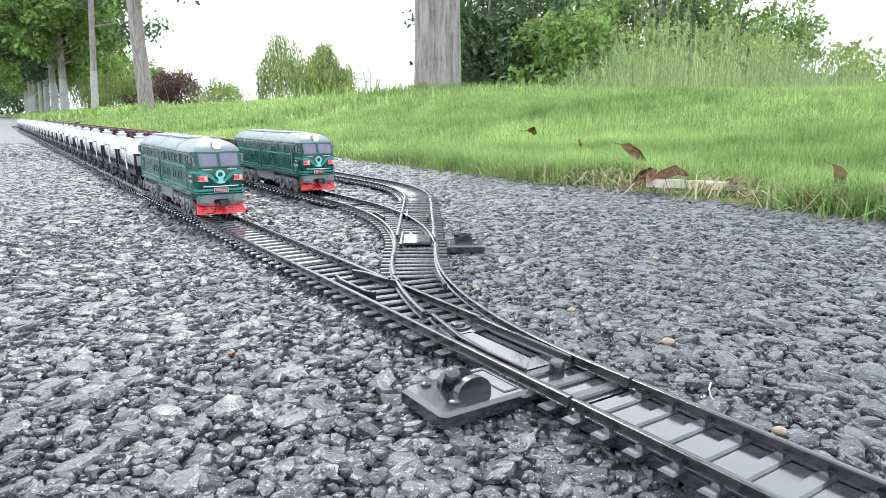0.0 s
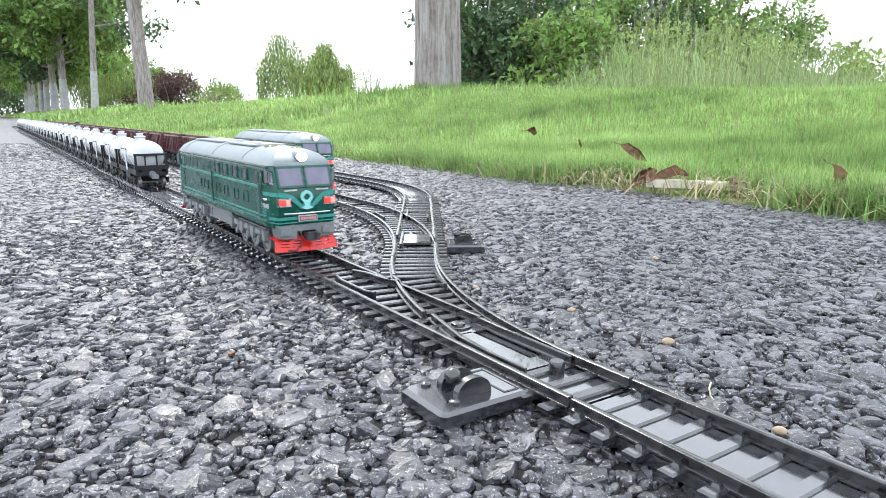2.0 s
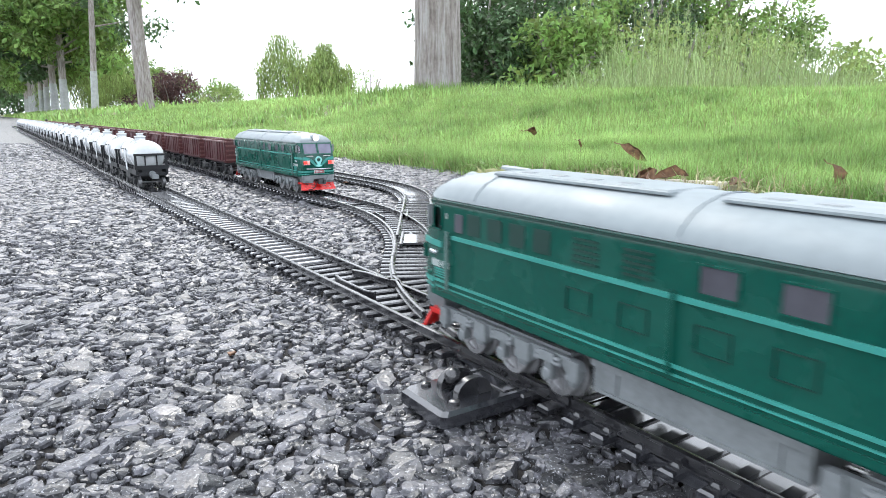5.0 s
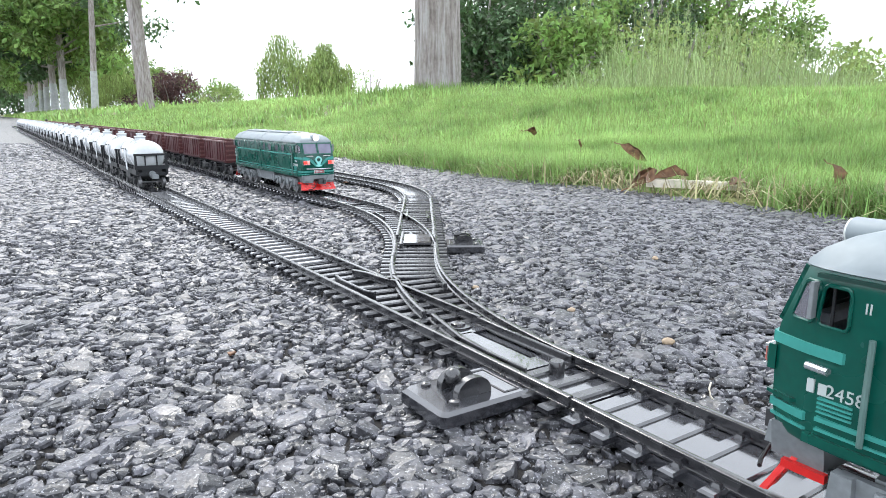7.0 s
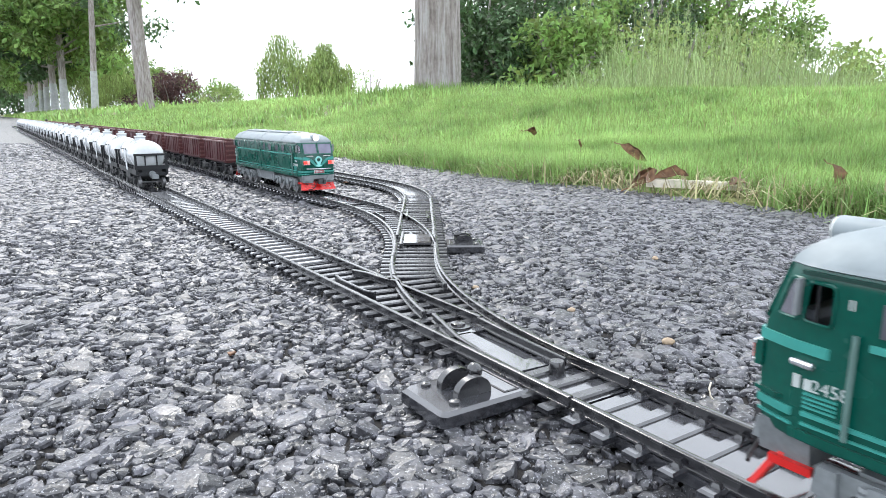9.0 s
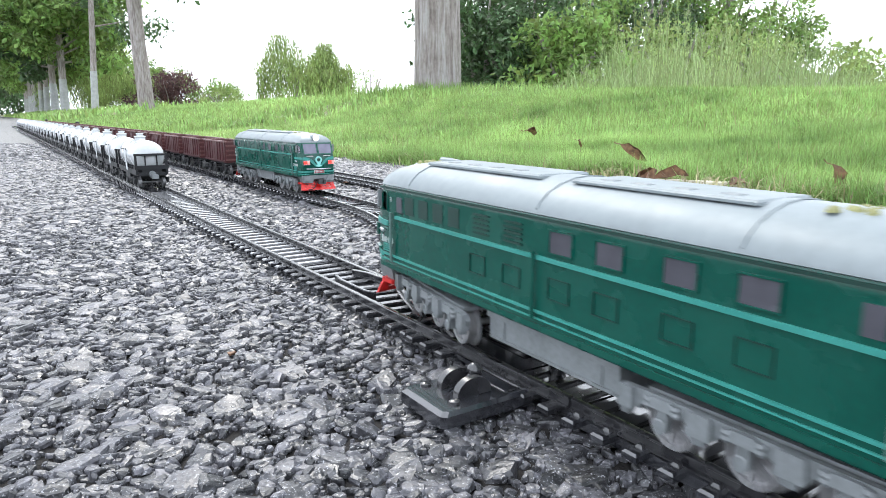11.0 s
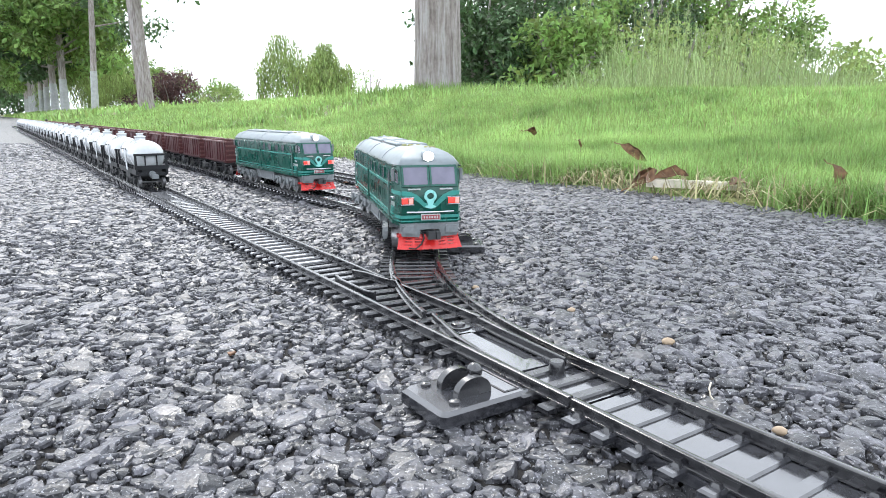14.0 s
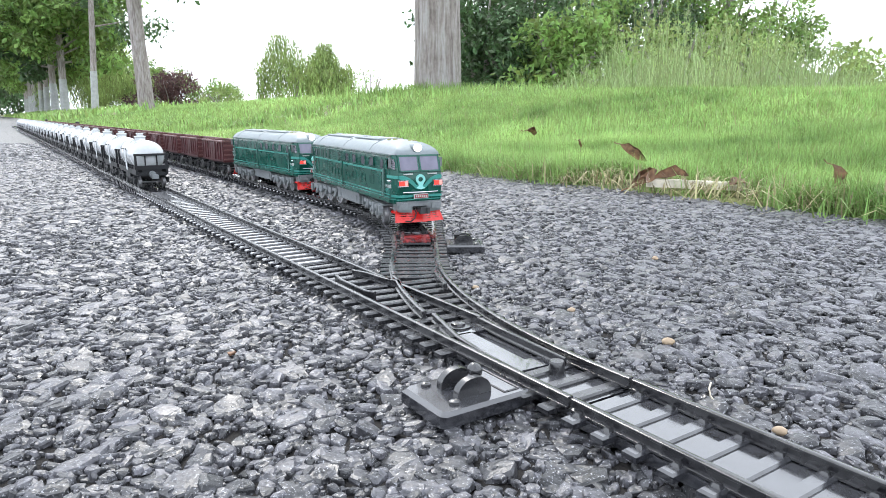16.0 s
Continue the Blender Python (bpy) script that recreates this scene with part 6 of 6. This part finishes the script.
def pebble(s, n, r, seed, label, mat_=None):
    rng = random.Random(seed)
    t = thing("pebble", W(s, n, -0.0006), label, "pebble", "pale pebbles")
    b = Build()
    rows = [(0.0, 0.75), (0.25, 1.0), (0.55, 0.92), (0.8, 0.6), (0.92, 0.2)]
    b.lathe((0, 0, 0), "z", [(r * a, r * q) for a, q in rows], 9)
    b.v = [(x * (1 + 0.15 * rng.uniform(-1, 1)), y * (0.8 + 0.15 * rng.uniform(-1, 1)), z * 1.1) for x, y, z in b.v]
    part("stone", b, mat_ or TAN, t, smooth=60)
    return t


for px, d, r, seed in ((0.354, 0.246, 0.0026, 1), (0.545, 0.172, 0.0021, 2), (0.20, 0.29, 0.0018, 3), (0.05, 0.33, 0.0018, 4), (0.325, 0.40, 0.0022, 5)):
    s, n = at_view(px, d)
    pebble(s, n, r, seed, "tan pebble set in the asphalt")


# two little posts beside the second line, far along it
for s in (3.27, 5.18):
    post = thing("signal_post", W(s, 0.165, -0.002), "small black toy signal post beside the second track", "signal post", "signal posts")
    part("pole", Build().tube([(0, 0, 0), (0, 0, 0.052)], 0.0022, 8), DARK, post, smooth=40)
    part("head", Build().lathe((0, 0, 0.050), "z", [(0, 0.004), (0.003, 0.0085), (0.008, 0.0085), (0.011, 0.004)], 10), DARK, post, smooth=40)
    part("base", Build().slab((0, 0, 0.003), (0.016, 0.016, 0.006), 0.001), DARK, post, smooth=0)
# ---- the asphalt's stones, one by one close by ----
def stone_form(rng, n=8, levels=((1.04, -0.7), (0.98, 0.22), (0.82, 0.54), (0.45, 0.68))):
    """Rings of one angular stone of unit radius: low skirt, shoulder, crown and top."""
    a = np.arange(n) * 2 * np.pi / n + rng.uniform(-0.25, 0.25, n)
    r = rng.uniform(0.74, 1.18, n)
    ell = rng.uniform(0.62, 1.0)
    pts = []
    for k, z in levels:
        rr = r * k * rng.uniform(0.92, 1.08, n)
        pts.append(np.stack([rr * np.cos(a), rr * np.sin(a) * ell, z + rng.uniform(-0.09, 0.09, n)], 1))
    v = np.concatenate(pts + [np.array([[0, 0, 0.68 + rng.uniform(-0.06, 0.06)]])])
    tilt = rng.normal(0, 0.40, 2)
    v[:, 2] += v[:, 0] * tilt[0] + v[:, 1] * tilt[1]
    f = []
    m = len(levels)
    for q in range(m - 1):
        for i in range(n):
            j = (i + 1) % n
            f += [(q * n + i, q * n + j, (q + 1) * n + j), (q * n + i, (q + 1) * n + j, (q + 1) * n + i)]
    f += [((m - 1) * n + i, (m - 1) * n + (i + 1) % n, m * n) for i in range(n)]
    return v, np.array(f)


def paving():
    rng = np.random.default_rng(12)
    forms = [stone_form(rng, 7) for _ in range(28)]
    middle = [stone_form(rng, 5, ((1.04, -0.5), (0.95, 0.36), (0.55, 0.66))) for _ in range(20)]
    coarse = [stone_form(rng, 5, ((1.02, -0.3), (0.66, 0.62))) for _ in range(16)]
    shared = [big_mesh("stone", v, f, STONE_ONE) for v, f in forms[:12]]
    singles = 0
    heaps = {"near_stones": [], "middle_stones": [], "far_stones": []}
    count = {k: 0 for k in heaps}

    def lay(name, pool, p, size, high, lift, a):
        v, f = pool[rng.integers(len(pool))]
        c, sn = math.cos(a), math.sin(a)
        w = np.stack([p.x + size * (c * v[:, 0] - sn * v[:, 1]), p.y + size * (sn * v[:, 0] + c * v[:, 1]), lift + high * v[:, 2]], 1)
        heaps[name].append((w, f + count[name]))
        count[name] += len(w)

    for lo, hi, step in ((0.0, 0.62, 0.0046), (0.62, 1.5, 0.0062), (1.5, 2.5, 0.0088)):
        s, row = -0.30, 0
        reach = hi * 0.95
        while s < hi + 0.1:
            n = -reach * 0.75
            while n < 0.47:
                q = n + (step / 2 if row % 2 else 0) + rng.uniform(-0.36, 0.36) * step
                z_s = s + rng.uniform(-0.36, 0.36) * step
                n += step
                p = W(z_s, q, 0)
                d = math.hypot(p.x, p.y)
                if p.y < 0.085 or abs(p.x) > p.y * 0.72 + 0.03 or not lo <= d < hi or q > edge(z_s) + 0.01:
                    continue
                pick = rng.random()
                size = 1.26 * step * (rng.uniform(0.32, 0.58) if pick < 0.62 else rng.uniform(0.60, 1.00) if pick < 0.86 else rng.uniform(1.0, 1.35) if pick < 0.92 else rng.uniform(0.20, 0.34))
                high = min(size, 0.0046) * rng.uniform(0.42, 0.74)
                lift = -0.0006 - 0.66 * high + rng.normal(0, 0.00055)
                if abs(q) < 0.022 or (0.140 < z_s < 0.170 and -0.05 < q < 0):
                    lift -= 0.0005
                a = rng.uniform(0, 2 * np.pi)
                if d < 0.62 and singles < 300 and -0.02 < z_s < 0.20 and -0.14 < q < -0.030:
                    ob = new("stone", shared[singles % 12])
                    ob.parent = road
                    ob.location = (p.x, p.y, lift)
                    ob.rotation_euler = (0, 0, a)
                    ob.scale = (size, size, high)
                    singles += 1
                elif d < 0.62:
                    lay("near_stones", forms, p, size, high, lift, a)
                elif d < 1.5:
                    lay("middle_stones", middle, p, size, high, lift, a)
                else:
                    lay("far_stones", coarse, p, size, high, lift, a)
            s += step * 0.866
            row += 1
    # small chips fill the joints close by
    for _ in range(13000):
        y = 0.09 + 0.42 * rng.random() ** 0.7
        p = Vector((rng.uniform(-0.72, 0.72) * y, y, 0))
        q = (p - ORIGIN).dot(N)
        if q < 0.44:
            size = rng.uniform(0.0008, 0.0017)
            lay("near_stones", coarse, p, size, size * rng.uniform(0.6, 1.0), rng.uniform(-0.0016, -0.0007), rng.uniform(0, 6.28))
    for name, rows in heaps.items():
        ob = new(name, big_mesh(name, np.concatenate([v for v, f in rows]), np.concatenate([f for v, f in rows]), STONE, name == "middle_stones"))
        ob.parent = road
        tagged(ob, "packed grey chippings in the asphalt", kind="stuff")


paving()


# ---- what moves ----
NOSE = 0.1116


def track_of(t, rows):
    """The value at t by rows of (seconds, value), eased as straight stretches."""
    for (t0, a), (t1, b) in zip(rows, rows[1:]):
        if t <= t1:
            return a + (b - a) * max(0.0, (t - t0)) / (t1 - t0)
    return rows[-1][1]


RUN_OUT = [(0.0, 0.5230), (0.60, 0.5230), (0.75, 0.511), (1.0, 0.480), (1.5, 0.4170), (2.0, 0.3520), (2.5, 0.2890), (3.0, 0.2270), (3.5, 0.1675), (4.0, 0.1022), (4.2, 0.0750), (4.7, 0.0100), (5.2, -0.0470), (5.7, -0.0990), (6.1, -0.1350), (6.3, -0.1525), (6.4, -0.1549), (8.70, -0.1549)]
RUN_BACK = [(8.70, -0.1549), (8.9, -0.1549), (9.0, -0.1522), (9.1, -0.1463), (9.2, -0.1397), (9.5, -0.1150), (11.3, 0.0530), (11.5, 0.0745), (12.0, 0.1270), (12.5, 0.1755), (13.0, 0.2265), (13.5, 0.2785), (14.0, 0.3300), (14.5, 0.3880), (14.8, 0.4180), (14.95, 0.4280), (16.0, 0.4280)]
SHUNT = [(0.0, 0.0), (14.80, 0.0), (14.95, 0.0100), (16.0, 0.0100)]
LOCO_2_NOSE = 0.6650


def motions():
    times = [i / 30 for i in range(481)]
    # first locomotive: out along the straight, back over the curved way
    rows, spin, swing = [], {}, {}
    bogies = [c for c in loco_1.children if c.name.startswith("bogie")]
    for t in times:
        legs = MAIN if t <= 8.70 else TO_SECOND
        d = track_of(t, RUN_OUT if t <= 8.70 else RUN_BACK)
        m, turn, a0, a1 = rail_pose(legs, d + NOSE)
        rows.append((t, m))
        for b in bogies:
            a = a0 if b.location.x > 0 else a1
            swing.setdefault(b, []).append((t, Matrix.Translation((0.0646 if b.location.x > 0 else -0.0646, 0, 0)) @ Matrix.Rotation(turn - a, 4, "Z")))
            for w in b.children:
                spin.setdefault(w, []).append((t, Matrix.Translation(w.location) @ Matrix.Rotation(-d / 0.0070, 4, "Y")))
    walk(loco_1, rows)
    for b, r in swing.items():
        walk(b, r)
    for w, r in spin.items():
        walk(w, r)
    # second locomotive and its wagons are pushed back a little at the end
    few = [0.0, 14.7, 14.8, 14.85, 14.9, 14.95, 15.0, 15.1, 16.0]
    walk(loco_2, [(t, rail_pose(TO_SECOND, LOCO_2_NOSE + NOSE + track_of(t, SHUNT))[0]) for t in few])
    for i, g in enumerate(gondolas):
        walk(g, [(t, rail_pose(TO_SECOND, GON_FRONT + GON_HALF + i * GON_STEP + track_of(t, SHUNT), 0.04)[0]) for t in few])
    # turnout thrown by its lever
    place = blades.location.copy()
    walk(blades, [(t, Matrix.Translation(place) @ Matrix.Rotation(a, 4, "Z")) for t, a in ((0.0, 0.0), (7.70, 0.0), (7.80, THROW), (16.0, THROW))])
    knob = lever_arm.location.copy()
    head = Matrix.Rotation(radians(AZ), 4, "Z")
    walk(lever_arm, [(t, Matrix.Translation(knob) @ head @ Matrix.Rotation(radians(a), 4, "X")) for t, a in ((0.0, -42), (7.70, -42), (7.80, 42), (16.0, 42))])


THROW = radians(-3.2)
motions()
